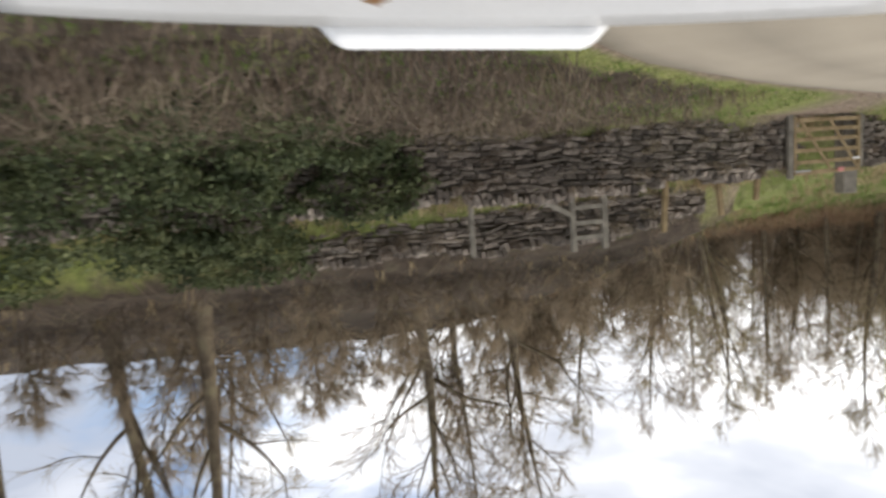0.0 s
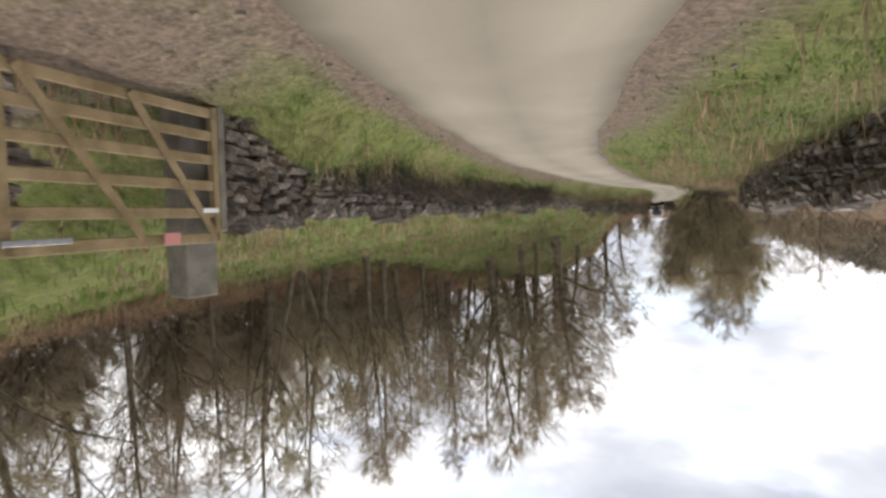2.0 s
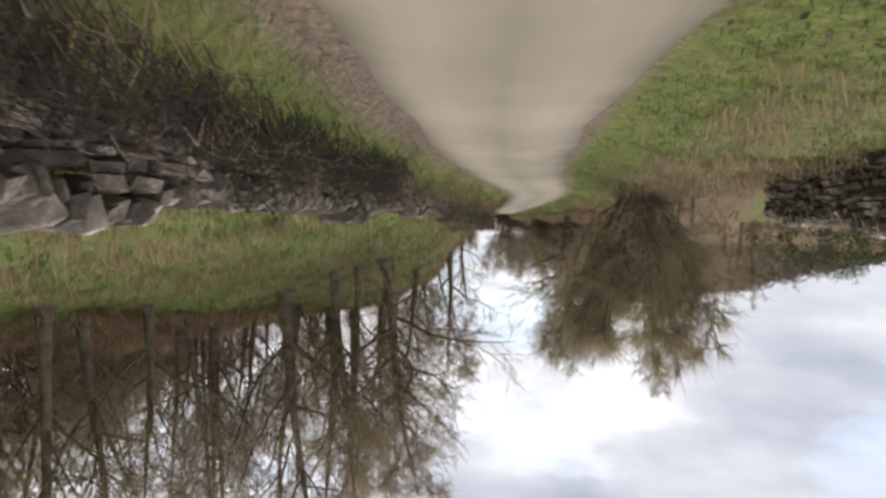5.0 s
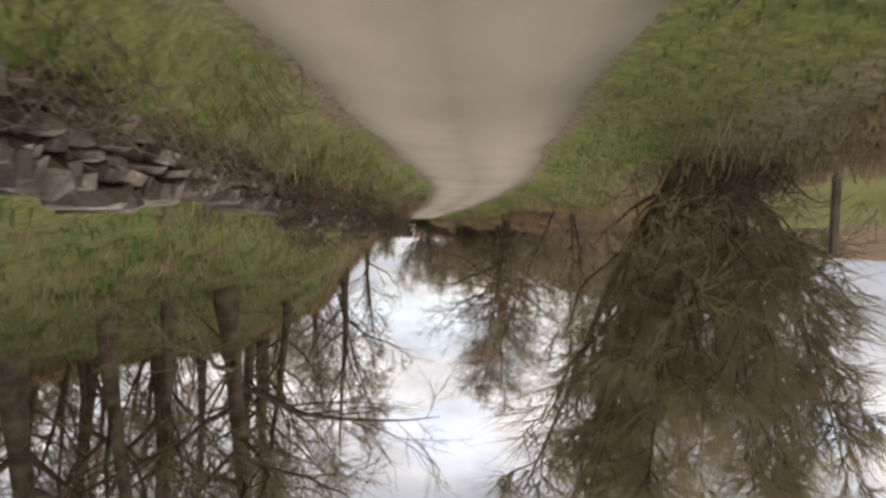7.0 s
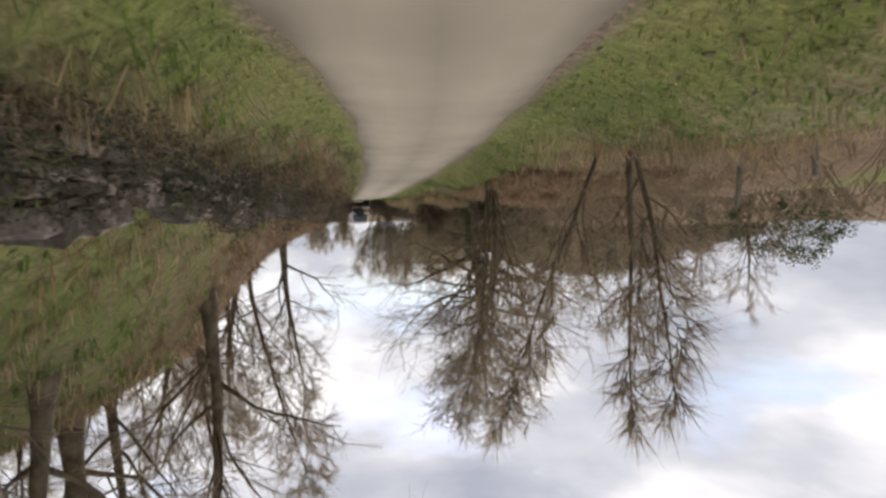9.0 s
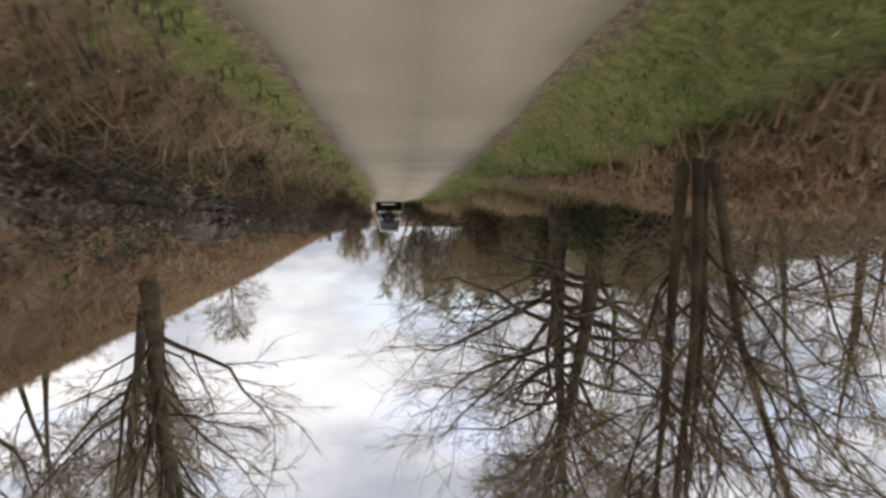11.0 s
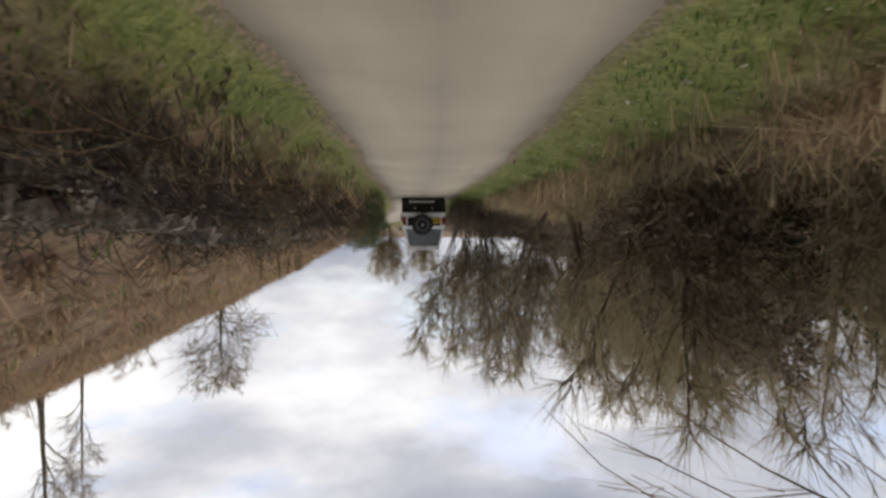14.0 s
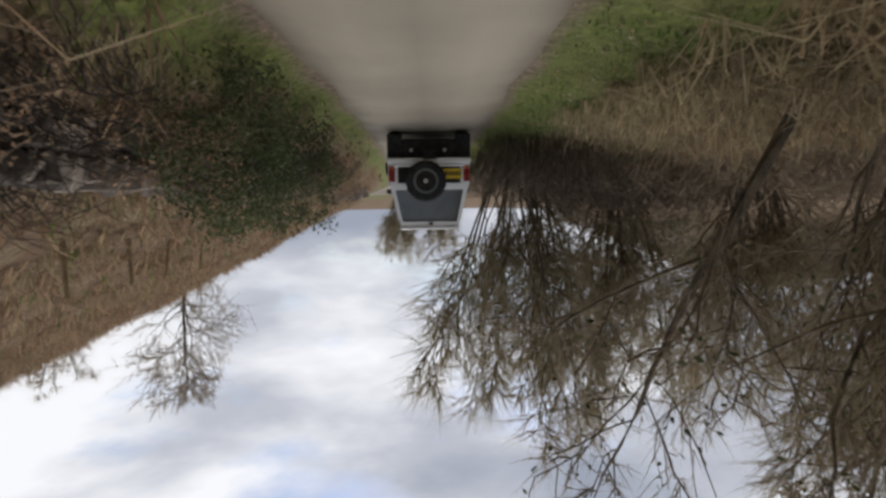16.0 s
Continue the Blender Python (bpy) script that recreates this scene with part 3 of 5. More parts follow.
    return trunk, big, small, sprigs(rng, small + [ln for ln in big if ln[2] == 3], haze, sprig_w, sprig, spread)


def sprigs(rng, lines, per, width, length, spread):
    """Fine tapering side twigs along the given lines: three corners each."""
    if not per:
        return None
    p0, p1 = np.array([ln[0][0] for ln in lines]), np.array([ln[0][-1] for ln in lines])
    p0, p1 = np.repeat(p0, per, 0), np.repeat(p1, per, 0)
    n = len(p0)
    d = p1 - p0
    d2 = d / (np.linalg.norm(d, axis=1)[:, None] + 1e-6)
    side = np.cross(d2, rng.normal(0, 1, (n, 3)))
    side /= np.linalg.norm(side, axis=1)[:, None] + 1e-6
    way = d2 + side * spread * rng.uniform(0.25, 1.0, (n, 1)) + np.array([0, 0, 0.15])
    way /= np.linalg.norm(way, axis=1)[:, None]
    start = p0 + d * rng.uniform(0.05, 1.0, (n, 1))
    tip = start + way * length * rng.uniform(0.35, 1.1, (n, 1))
    flat = np.cross(way, rng.normal(0, 1, (n, 3)))
    flat /= np.linalg.norm(flat, axis=1)[:, None] + 1e-6
    flat *= width
    return np.stack([start - flat, start + flat, tip], 1).reshape(-1, 3)


def over_lane(pts, m):
    """Which points would hang low over the lane, where traffic keeps the branches cut back."""
    M = np.array(m)
    w = np.asarray(pts) @ M[:3, :3].T + M[:3, 3]
    return (np.abs(side_of(LANE, w[:, 0], w[:, 1])) < 1.7) & (w[:, 2] < 2.3)


def tree_thing(name, label, category, lines, m, group="", bark=None, twig=None):
    ob = thing(name, m, label, category, group)
    trunk, big, small, fine = lines
    for group_ in (big, small):
        cut = over_lane([ln[0][-1] for ln in group_], m) | over_lane([ln[0][0] for ln in group_], m)
        group_[:] = [ln for ln, c in zip(group_, cut) if not c]
    if fine is not None:
        tri = fine.reshape(-1, 3, 3)
        fine = tri[~(over_lane(tri[:, 0], m) | over_lane(tri[:, 2], m))].reshape(-1, 3)
    v, f = tubes(trunk)
    link_mesh("trunk", v, f, bark or BARK, ob, smooth=True)
    v, f = tubes(big)
    tagged(link_mesh("crown", v, f, bark or BARK, ob, smooth=True), kind="stuff")
    v, f = tubes(small)
    f = f.tolist()
    if fine is not None:
        f += (np.arange(len(fine)).reshape(-1, 3) + len(v)).tolist()
        v = np.concatenate([v, fine])
    tagged(link_mesh("spray", v, f, twig or TWIG, ob), kind="stuff")
    return ob


def stand(x, y, turn=0.0, scale=1.0, sink=0.0, lean=0.0):
    return pose(x, y, gz(x, y) - sink, lean, 0, turn) @ Matrix.Diagonal((scale, scale, scale, 1))


def copies(ob, spots):
    """Copies of a tree at (x, y, turn, scale)."""
    for x, y, turn, k in spots:
        c = copy_thing(ob, pose(x, y, gz(x, y), 0, 0, turn))
        c.scale = (k, k, k * random.uniform(0.92, 1.08))


rnd = random.Random(7)
# wood on the hillside
wood_kinds = [
    tree_thing("woodland_tree", "tall leafless woodland tree on the hillside", "tree", bare_tree(11, 12.5, 0.19, limbs=17, first=0.16, reach=0.31, sub=5, twigs=3, fine=0, twig_r=0.011, haze=8, sprig=1.0, sprig_w=0.008, cheap=2), stand(12.5, 31, 20), "woodland trees", twig=TWIG_OLIVE),
    tree_thing("woodland_tree", "tall leafless woodland tree on the hillside", "tree", bare_tree(12, 11.5, 0.15, limbs=17, first=0.2, reach=0.29, open_angle=48, sub=5, twigs=3, fine=0, twig_r=0.011, haze=8, sprig=1.0, sprig_w=0.008, cheap=2), stand(10.5, 36.5, 0), "woodland trees"),
    tree_thing("woodland_tree", "leafless woodland tree with several stems on the hillside", "tree", bare_tree(13, 10.0, 0.17, limbs=6, first=0.14, reach=0.32, sub=4, twigs=3, fine=0, stems=3, twig_r=0.011, haze=8, sprig=1.0, sprig_w=0.008, cheap=2), stand(14.0, 41, 0), "woodland trees", twig=TWIG_OLIVE),
    tree_thing("woodland_tree", "spreading leafless woodland tree on the hillside", "tree", bare_tree(14, 9.5, 0.21, limbs=15, first=0.15, reach=0.46, open_angle=65, sub=6, twigs=3, fine=0, twig_r=0.011, haze=8, sprig=0.9, sprig_w=0.0075, cheap=2), stand(11.2, 45.6, 0), "woodland trees"),
]
spots = []
for y0 in np.arange(-6, 78, 2.7):
    wx = float(np.interp(y0, WALL[:, 1], WALL[:, 0]))
    for run in (9.5, 13.5):
        spots.append((wx + run + rnd.uniform(-2.2, 2.2), y0 + rnd.uniform(-1.2, 1.2)))
    if y0 < 62:
        for run in (20,):
            spots.append((wx + run + rnd.uniform(-3, 3), y0 + rnd.uniform(-1.5, 1.5)))
for x, y in spots:
    if (y > 62 and rnd.random() < 0.45) or (y < 15 and (x < 14 or rnd.random() < 0.6)):
        continue
    copies(wood_kinds[rnd.randrange(4)], [(x, y, rnd.uniform(0, 360), rnd.uniform(0.58, 0.86))])
# taller trees along the edge of the wood
copies(wood_kinds[0], [(10.0, 50.9, 30, 1.08), (8.0, 60.6, 100, 0.95)])
copies(wood_kinds[3], [(9.0, 53.2, 200, 1.28), (8.3, 45.2, 100, 1.2), (7.4, 57.6, 20, 1.1)])
copies(wood_kinds[3], [(7.6, 71.5, 10, 0.72), (8.4, 66.3, 250, 0.78), (3.4, 63.2, 70, 0.62), (5.6, 60.8, 140, 0.62), (3.3, 55.2, 200, 0.72), (4.4, 51.6, 300, 0.7)])
copies(wood_kinds[0], [(6.4, 45.2, 140, 0.9)])
copies(wood_kinds[1], [(6.0, 46.9, 20, 0.86), (8.9, 32.5, 70, 0.8)])
copies(wood_kinds[1], [(8.6, 55.6, 10, 1.1), (12.0, 47.0, 60, 1.1)])
# trees close behind the terrace at the junction
copies(wood_kinds[0], [(3.4, 0.2, 40, 0.85), (3.0, 2.2, 200, 0.9)])
copies(wood_kinds[1], [(2.6, -1.9, 100, 0.9), (9.0, 9.0, 60, 0.75)])
copies(wood_kinds[3], [(7.2, 7.6, 120, 0.95), (8.6, 11.0, 10, 0.9)])
# trees on the ridge further along
copies(wood_kinds[1], [(18.8, 93.4, 15, 0.78), (14.5, 86.0, 140, 0.7), (21.5, 99.5, 200, 0.6)])
copies(wood_kinds[0], [(12.2, 80.5, 80, 0.72)])
hill_tree = tree_thing("hill_tree", "lone symmetrical leafless tree on the ridge", "tree", bare_tree(21, 7.2, 0.13, limbs=28, first=0.14, reach=0.66, open_angle=76, lift=0.05, sub=7, twigs=4, fine=0, twig_r=0.010, cheap=2, haze=12, sprig=0.55, sprig_w=0.006), stand(21.1, 114.4))
copies(wood_kinds[2], [(25, 108.7, 0, 0.55), (28, 112, 50, 0.6), (30, 104, 90, 0.62), (33, 118, 10, 0.6), (25.5, 124, 10, 0.5)])
ridge_tree = tree_thing("ridge_tree", "forked leafless tree on the bank above the wall", "tree", bare_tree(22, 10.5, 0.20, limbs=18, first=0.22, reach=0.36, open_angle=58, sub=6, twigs=4, fine=0, stems=2, cheap=True, twig_r=0.010, haze=7, sprig=0.8), stand(6.0, 68.4, 30))
leaning_tree = tree_thing("leaning_tree", "leafless tree with long low boughs on the bank", "tree", bare_tree(23, 10.5, 0.22, limbs=24, first=0.16, reach=0.60, open_angle=80, lift=0.03, sub=8, twigs=4, fine=0, cheap=True, twig_r=0.010, haze=8, sprig=0.8), stand(6.3, 55.6, 60))

bank_tree = tree_thing("bank_tree", "thick leafless tree leaning from the bank with long level boughs", "tree", bare_tree(61, 11.0, 0.25, limbs=24, first=0.17, reach=0.45, open_angle=84, lift=0.025, sub=8, twigs=5, fine=0, wander=0.22, lean=0.17, cheap=True, twig_r=0.009, haze=6, sprig=0.7, sprig_w=0.006), stand(5.15, 48.1, 165))

# beside the lane on the valley side
tree_thing("hawthorn_bush", "large leafless bush with many upswept stems beside the lane", "bush", bare_tree(31, 5.6, 0.075, limbs=13, first=0.04, fan=0.54, reach=0.32, open_angle=42, lift=0.12, sub=5, twigs=4, fine=0, stems=13, cheap=True, twig_r=0.008, haze=6, sprig=0.8, spread=0.5, sprig_w=0.005), stand(-3.45, 41.0) @ Matrix.Diagonal((1.12, 0.44, 1, 1)), twig=TWIG_OLIVE)
tree_thing("verge_tree", "slim leafless tree on the verge", "tree", bare_tree(32, 6.6, 0.115, limbs=20, first=0.3, reach=0.30, open_angle=52, sub=5, twigs=4, fine=0, cheap=True, twig_r=0.006, haze=6, sprig=0.5, sprig_w=0.004), stand(-4.1, 44.6, 230))
tree_thing("sapling", "thin leafless sapling with two stems", "tree", bare_tree(33, 6.7, 0.07, limbs=14, first=0.15, reach=0.24, open_angle=34, sub=5, twigs=4, fine=0, stems=3, cheap=True, haze=4, sprig=0.6, spread=0.5, sprig_w=0.006), stand(-4.3, 53.0))
tree_thing("verge_tree", "leafless tree with four dark upright stems beside the lane", "tree", bare_tree(34, 6.8, 0.085, limbs=14, first=0.14, reach=0.24, open_angle=44, wander=0.2, stems=4, fan=0.16, base=0.06, sub=5, twigs=4, fine=0, cheap=True, twig_r=0.006, haze=2, sprig=0.7, spread=0.55, sprig_w=0.005), stand(-3.1, 59.6, 10))
tree_thing("oak_tree", "large leafless tree with heavy boughs reaching over the lane", "tree", bare_tree(35, 11.5, 0.29, limbs=40, first=0.2, reach=0.56, open_angle=84, lift=0.025, sub=10, twigs=5, fine=0, wander=0.24, cheap=True, twig_r=0.008, haze=6, sprig=0.6, sprig_w=0.005), stand(-4.3, 72.2, 200))
tree_thing("oak_tree", "large leafless tree with a straight trunk", "tree", bare_tree(36, 11.5, 0.29, limbs=36, first=0.21, reach=0.45, open_angle=76, lift=0.03, sub=9, twigs=5, fine=0, wander=0.24, cheap=True, twig_r=0.008, haze=6, sprig=0.6, sprig_w=0.005), stand(-5.25, 71.6, 80))
copp = tree_thing("coppice_bush", "leafless coppiced bush with fanned stems", "bush", bare_tree(37, 4.4, 0.05, limbs=7, first=0.06, reach=0.38, open_angle=34, lift=0.14, sub=4, twigs=3, fine=0, stems=9, cheap=2, twig_r=0.010, haze=4, sprig=0.8, spread=0.45, sprig_w=0.005), stand(-2.6, 79.6), twig=TWIG_OLIVE)
copies(copp, [(-3.9, 77.4, 60, 0.5), (-3.2, 82.0, 140, 1.1), (-4.6, 84.2, 220, 1.15), (-2.9, 85.0, 300, 0.9), (-5.8, 80.5, 20, 0.9), (-5.4, 66.0, 99, 0.8), (-6.6, 71.8, 10, 0.9)])
fan_a = tree_thing("coppice_tree", "leafless tree fanning out into fine upswept stems", "tree", bare_tree(38, 7.6, 0.06, limbs=11, first=0.10, reach=0.34, open_angle=36, lift=0.12, sub=4, twigs=3, fine=0, stems=13, fan=0.42, cheap=2, twig_r=0.011, haze=6, sprig=1.0, spread=0.42, sprig_w=0.0065), stand(1.1, 96.0), "fanned trees beyond the bend", twig=TWIG_OLIVE)
copies(fan_a, [(-1.6, 98.5, 130, 0.95), (-4.0, 95, 60, 0.85), (-4.6, 90.5, 200, 0.8), (12.5, 137, 30, 0.95), (9.0, 141, 90, 0.8)])
holly_lines = bare_tree(39, 6.2, 0.12, limbs=12, first=0.12, reach=0.42, open_angle=60, sub=5, twigs=4, fine=0, stems=3, cheap=True, haze=3, sprig=0.5, sprig_w=0.005)
holly = tree_thing("holly_tree", "dark branching holly with glossy leaves beside the lane", "tree", holly_lines, stand(-1.6, 86.3))
rng_h = np.random.RandomState(61)
lv = []
for pts_, _, _ in holly_lines[2]:
    for _ in range(1):
        c, _d = at_line(pts_, rng_h.uniform(0.3, 1.0))
        a_, b_ = unit(rng_h.normal(0, 1, 3)), unit(rng_h.normal(0, 1, 3))
        c = c + rng_h.normal(0, 0.03, 3)
        lv += [c - a_ * 0.045, c + b_ * 0.025, c + a_ * 0.045, c - b_ * 0.025]
tagged(link_mesh("foliage", lv, np.arange(len(lv)).reshape(-1, 4), IVY, holly), kind="stuff")
copies(wood_kinds[2], [(-8.5, 68, 90, 0.7), (-6.5, 90, 77, 0.6), (-12, 83, 140, 0.7)])
copies(wood_kinds[3], [(-12, 70, 20, 0.8), (-8.5, 86.5, 20, 0.7)])


# ---- leaves, grass and undergrowth ----
def leaf_cloud(centres, radii, count, size, seed, tilt=0.8):
    """Small folded leaves scattered in uneven clumps."""
    rng = np.random.RandomState(seed)
    per = count // len(centres)
    V, Fc = [], []
    for (cx, cy, cz), (rx, ry, rz) in zip(centres, radii):
        d = rng.normal(0, 1, (per, 3))
        d /= np.linalg.norm(d, axis=1)[:, None]
        k = rng.uniform(0.55, 1.0, (per, 1)) ** 0.5
        lump = 1 + 0.25 * np.sin(d[:, :1] * 5 + cx) * np.sin(d[:, 1:2] * 6 + cy) + 0.15 * np.sin(d[:, 2:] * 9 + cz)
        p = d * k * lump * np.array([rx, ry, rz]) + np.array([cx, cy, cz])
        a = rng.normal(0, 1, (per, 3))
        a /= np.linalg.norm(a, axis=1)[:, None]
        b = np.cross(a, rng.normal(0, 1, (per, 3)))
        b /= np.linalg.norm(b, axis=1)[:, None] + 1e-9
        s = size * rng.uniform(0.6, 1.3, (per, 1))
        q = np.stack([p - a * s, p + b * s * 0.55, p + a * s, p - b * s * 0.55], 1)
        V.append(q.reshape(-1, 3))
    V = np.concatenate(V)
    Fc = np.arange(len(V)).reshape(-1, 4)
    return V, Fc


def evergreen(name, label, category, clumps, count, size, seed, material=None):
    V, Fc = leaf_cloud([c[:3] for c in clumps], [c[3:] for c in clumps], count, size, seed)
    return tagged(link_mesh(name, V, Fc, material or IVY), label, category, kind="stuff")


def blades(name, label, spots, height, width, per, material, seed, lean=0.35, droop=0.3):
    """Tufts of bent blades at the spots (n x 2)."""
    rng = np.random.RandomState(seed)
    n = len(spots) * per
    base = np.repeat(spots, per, 0) + rng.normal(0, 0.06, (n, 2))
    z = ground_z(base[:, 0], base[:, 1]) - 0.015
    h = height * rng.uniform(0.45, 1.25, n)
    az = rng.uniform(0, 6.283, n)
    lx, ly = np.cos(az), np.sin(az)
    out = rng.uniform(0.1, lean, n) * h
    w = width * rng.uniform(0.6, 1.3, n)
    b0 = np.stack([base[:, 0] - ly * w, base[:, 1] + lx * w, z], 1)
    b1 = np.stack([base[:, 0] + ly * w, base[:, 1] - lx * w, z], 1)
    mid = np.stack([base[:, 0] + lx * out * 0.5, base[:, 1] + ly * out * 0.5, z + h * 0.65], 1)
    m0, m1 = mid + (b0 - b1) * 0.35, mid - (b0 - b1) * 0.35
    tip = np.stack([base[:, 0] + lx * out * 1.6, base[:, 1] + ly * out * 1.6, z + h * (1 - droop * rng.uniform(0, 1, n))], 1)
    V = np.stack([b0, b1, m1, m0, tip], 1).reshape(-1, 3)
    k = np.arange(n)[:, None] * 5
    Fl = [tuple(f) for f in (k + np.array([0, 1, 2, 3])).tolist()] + [tuple(f) for f in (k + np.array([3, 2, 4])).tolist()]
    return tagged(link_mesh(name, V, Fl, material), label, "grass" if "grass" in name else "undergrowth", kind="stuff")


def scatter(seed, count, x0, x1, y0, y1, test):
    rng = np.random.RandomState(seed)
    p = np.stack([rng.uniform(x0, x1, count * 3), rng.uniform(y0, y1, count * 3)], 1)
    s, w = side_of(LANE, p[:, 0], p[:, 1]), side_of(WALL, p[:, 0], p[:, 1])
    keep = test(s, w, p[:, 0], p[:, 1], rng.uniform(0, 1, len(p)))
    return p[keep][:count]


def on_verge(s, w, x, y, r):
    a = np.abs(s)
    return (a > 1.35) & (w < -0.05) & ~((s < 0) & (a < 2.0) & (y > 9) & (y < 24) & (r > 0.05)) & ~((np.hypot(x + 0.4, y - 14.9) < 2.0) & (r > 0.03)) & ~((s < -2.1) & (y > 56) & (y < 66) & (r > 0.12)) & (r < np.where(a < 5, 1.0, 0.4)) & (side_of(LEFT_WALL, x, y) > -90)


LEFT_WALL = np.array([(-8.5, 13.0), (-6.4, 16.5), (-5.2, 20.0), (-4.75, 25), (-4.6, 30), (-4.5, 35.5)])
blades("verge_grass", "short green winter grass on the verges", scatter(1, 21000, -7, 4, 3, 98, on_verge), 0.075, 0.008, 4, BLADE, 2, lean=0.9)
blades("dry_grass", "long straw-coloured dead grass in tufts", scatter(3, 3200, -9, 5, 16, 98, lambda s, w, x, y, r: (np.abs(s) > 1.9) & (w < 0) & (r < 0.25 + 0.75 * (wavy(x * 1.7, y * 1.3) > 0.12))), 0.38, 0.008, 7, STRAW, 4, lean=0.9, droop=0.5)
blades("hill_grass", "rough green and straw grass on the hillside", scatter(5, 4600, 0, 16, -4, 98, lambda s, w, x, y, r: (w > 0.5) & (w < 11) & ((y > 14) | (w < 1.2)) & ((y < 56) | (r < 0.12))), 0.20, 0.012, 5, BLADE, 6, lean=0.8)
blades("hill_dry_grass", "straw-coloured tussocks on the hillside", scatter(7, 5000, 0, 18, -4, 110, lambda s, w, x, y, r: (w > 0.4) & (w < 13) & ((y < 58) | (r < 0.3)) & ((y > 15) | (r < 0.1)) & (r < 0.2 + 0.8 * (wavy(x, y * 0.8, 3) > 0.1))), 0.34, 0.012, 7, STRAW, 8, lean=0.9, droop=0.5)
blades("dead_bracken", "collapsed brown bracken on bank and ridge", scatter(9, 3000, -9, 22, 3, 108, lambda s, w, x, y, r: ((w > 4) & (y > 55)) | ((w > 9) & (y > 16)) | ((s < -2.6) & (y > 52) & (r < 0.6)) | ((w > -0.7) & (w < 0.7) & (y > 52))), 0.42, 0.014, 8, BRACKEN, 10, lean=1.8, droop=0.8)

blades("wood_bracken", "red-brown dead bracken along the edge of the wood", scatter(65, 1500, 6, 20, 14, 50, lambda s, w, x, y, r: (w > 8.5) & (w < 13)), 0.5, 0.02, 8, BRACKEN, 66, lean=1.6, droop=0.7)
blades("lane_bracken", "tan and reddish dead bracken on the low bank beside the lane", scatter(67, 800, -8, -2, 56, 67, lambda s, w, x, y, r: (s < -2.2) & (s > -6) & (r < 0.4 + 0.6 * (wavy(x * 1.2, y, 6) > -0.1))), 0.3, 0.016, 9, BRACKEN, 68, lean=1.8, droop=0.8)
blades("hill_bracken", "reddish-brown dead bracken over the slope", scatter(45, 3600, 1, 24, 54, 112, lambda s, w, x, y, r: (w > 0.8) & (w < 12)), 0.26, 0.018, 8, BRACKEN, 46, lean=2.0, droop=0.8)


blades("wall_foot_grass", "long green and straw grass leaning from the bank over the wall foot", scatter(55, 2600, -2, 6, 17, 98, lambda s, w, x, y, r: (s > 1.5) & (w > -0.75) & (w < 0.15) & (y < 57 + 6 * r) & (r < 0.45) & ((y < 28) | (r < 0.3 + 0.7 * (wavy(x * 1.3, y * 0.9, 2) > -0.1)))), 0.26, 0.009, 6, BLADE, 56, lean=1.1, droop=0.6)
blades("wall_foot_straw", "tufts of pale dead grass along the bank by the wall", scatter(57, 1500, -2, 6, 24, 98, lambda s, w, x, y, r: (s > 1.55) & (w > -0.6) & (w < 0.5) & (r < 0.2 + 0.8 * (wavy(x * 1.1, y * 0.7, 4) > 0.05))), 0.42, 0.0065, 8, STRAW, 58, lean=1.2, droop=0.7)


blades("foot_litter", "brown matted dead stems on the steep bank by the wall", scatter(69, 2600, -2, 6, 50, 98, lambda s, w, x, y, r: (s > 1.4) & (w < 0.2) & (r < smooth01(50, 57, y))), 0.15, 0.01, 6, LITTER, 70, lean=1.5, droop=0.8)
blades("short_straw", "short pale dead blades among the verge grass", scatter(71, 5200, -7, 4, 8, 98, lambda s, w, x, y, r: on_verge(s, w, x, y, r) & (wavy(x * 2.1, y * 1.6, 7) > -0.15)), 0.07, 0.007, 4, STRAW, 72, lean=1.2, droop=0.5)

blades("verge_straw", "thick pale dead grass where the verge falls to the field", scatter(77, 520, -7, -2, 33, 47, lambda s, w, x, y, r: (s < -3.0) & (s > -5.5)), 0.3, 0.01, 8, STRAW, 78, lean=1.3, droop=0.7)


def fallen_leaves(name, label, spots, size, seed, material):
    """Single curled leaves lying on the ground."""
    rng = np.random.RandomState(seed)
    n = len(spots)
    c = np.stack([spots[:, 0], spots[:, 1], ground_z(spots[:, 0], spots[:, 1]) + 0.025], 1)
    az = rng.uniform(0, 6.283, n)
    k = size * rng.uniform(0.5, 1.3, (n, 1))
    a = np.stack([np.cos(az), np.sin(az), rng.normal(0, 0.35, n)], 1) * k
    b = np.stack([-np.sin(az), np.cos(az), rng.normal(0, 0.35, n)], 1) * k * 0.6
    V = np.stack([c - a, c - b, c + a, c + b], 1).reshape(-1, 3)
    return tagged(link_mesh(name, V, np.arange(n * 4).reshape(-1, 4), material), label, "leaves", kind="stuff")


fallen_leaves("fallen_leaves", "brown and grey fallen leaves strewn over the verges", scatter(73, 5000, -6, 5, 5, 98, lambda s, w, x, y, r: (np.abs(s) > 1.15) & (np.abs(s) < 4) & (w < 0) & (r < 0.3 + 0.7 * (np.abs(s) > 1.9))), 0.032, 74, LITTER)
fallen_leaves("pale_leaves", "pale curled leaves on the bank", scatter(75, 1100, -6, 5, 48, 98, lambda s, w, x, y, r: (np.abs(s) > 1.6) & (np.abs(s) < 4) & (w < 0.2)), 0.03, 76, PALE_LEAF)


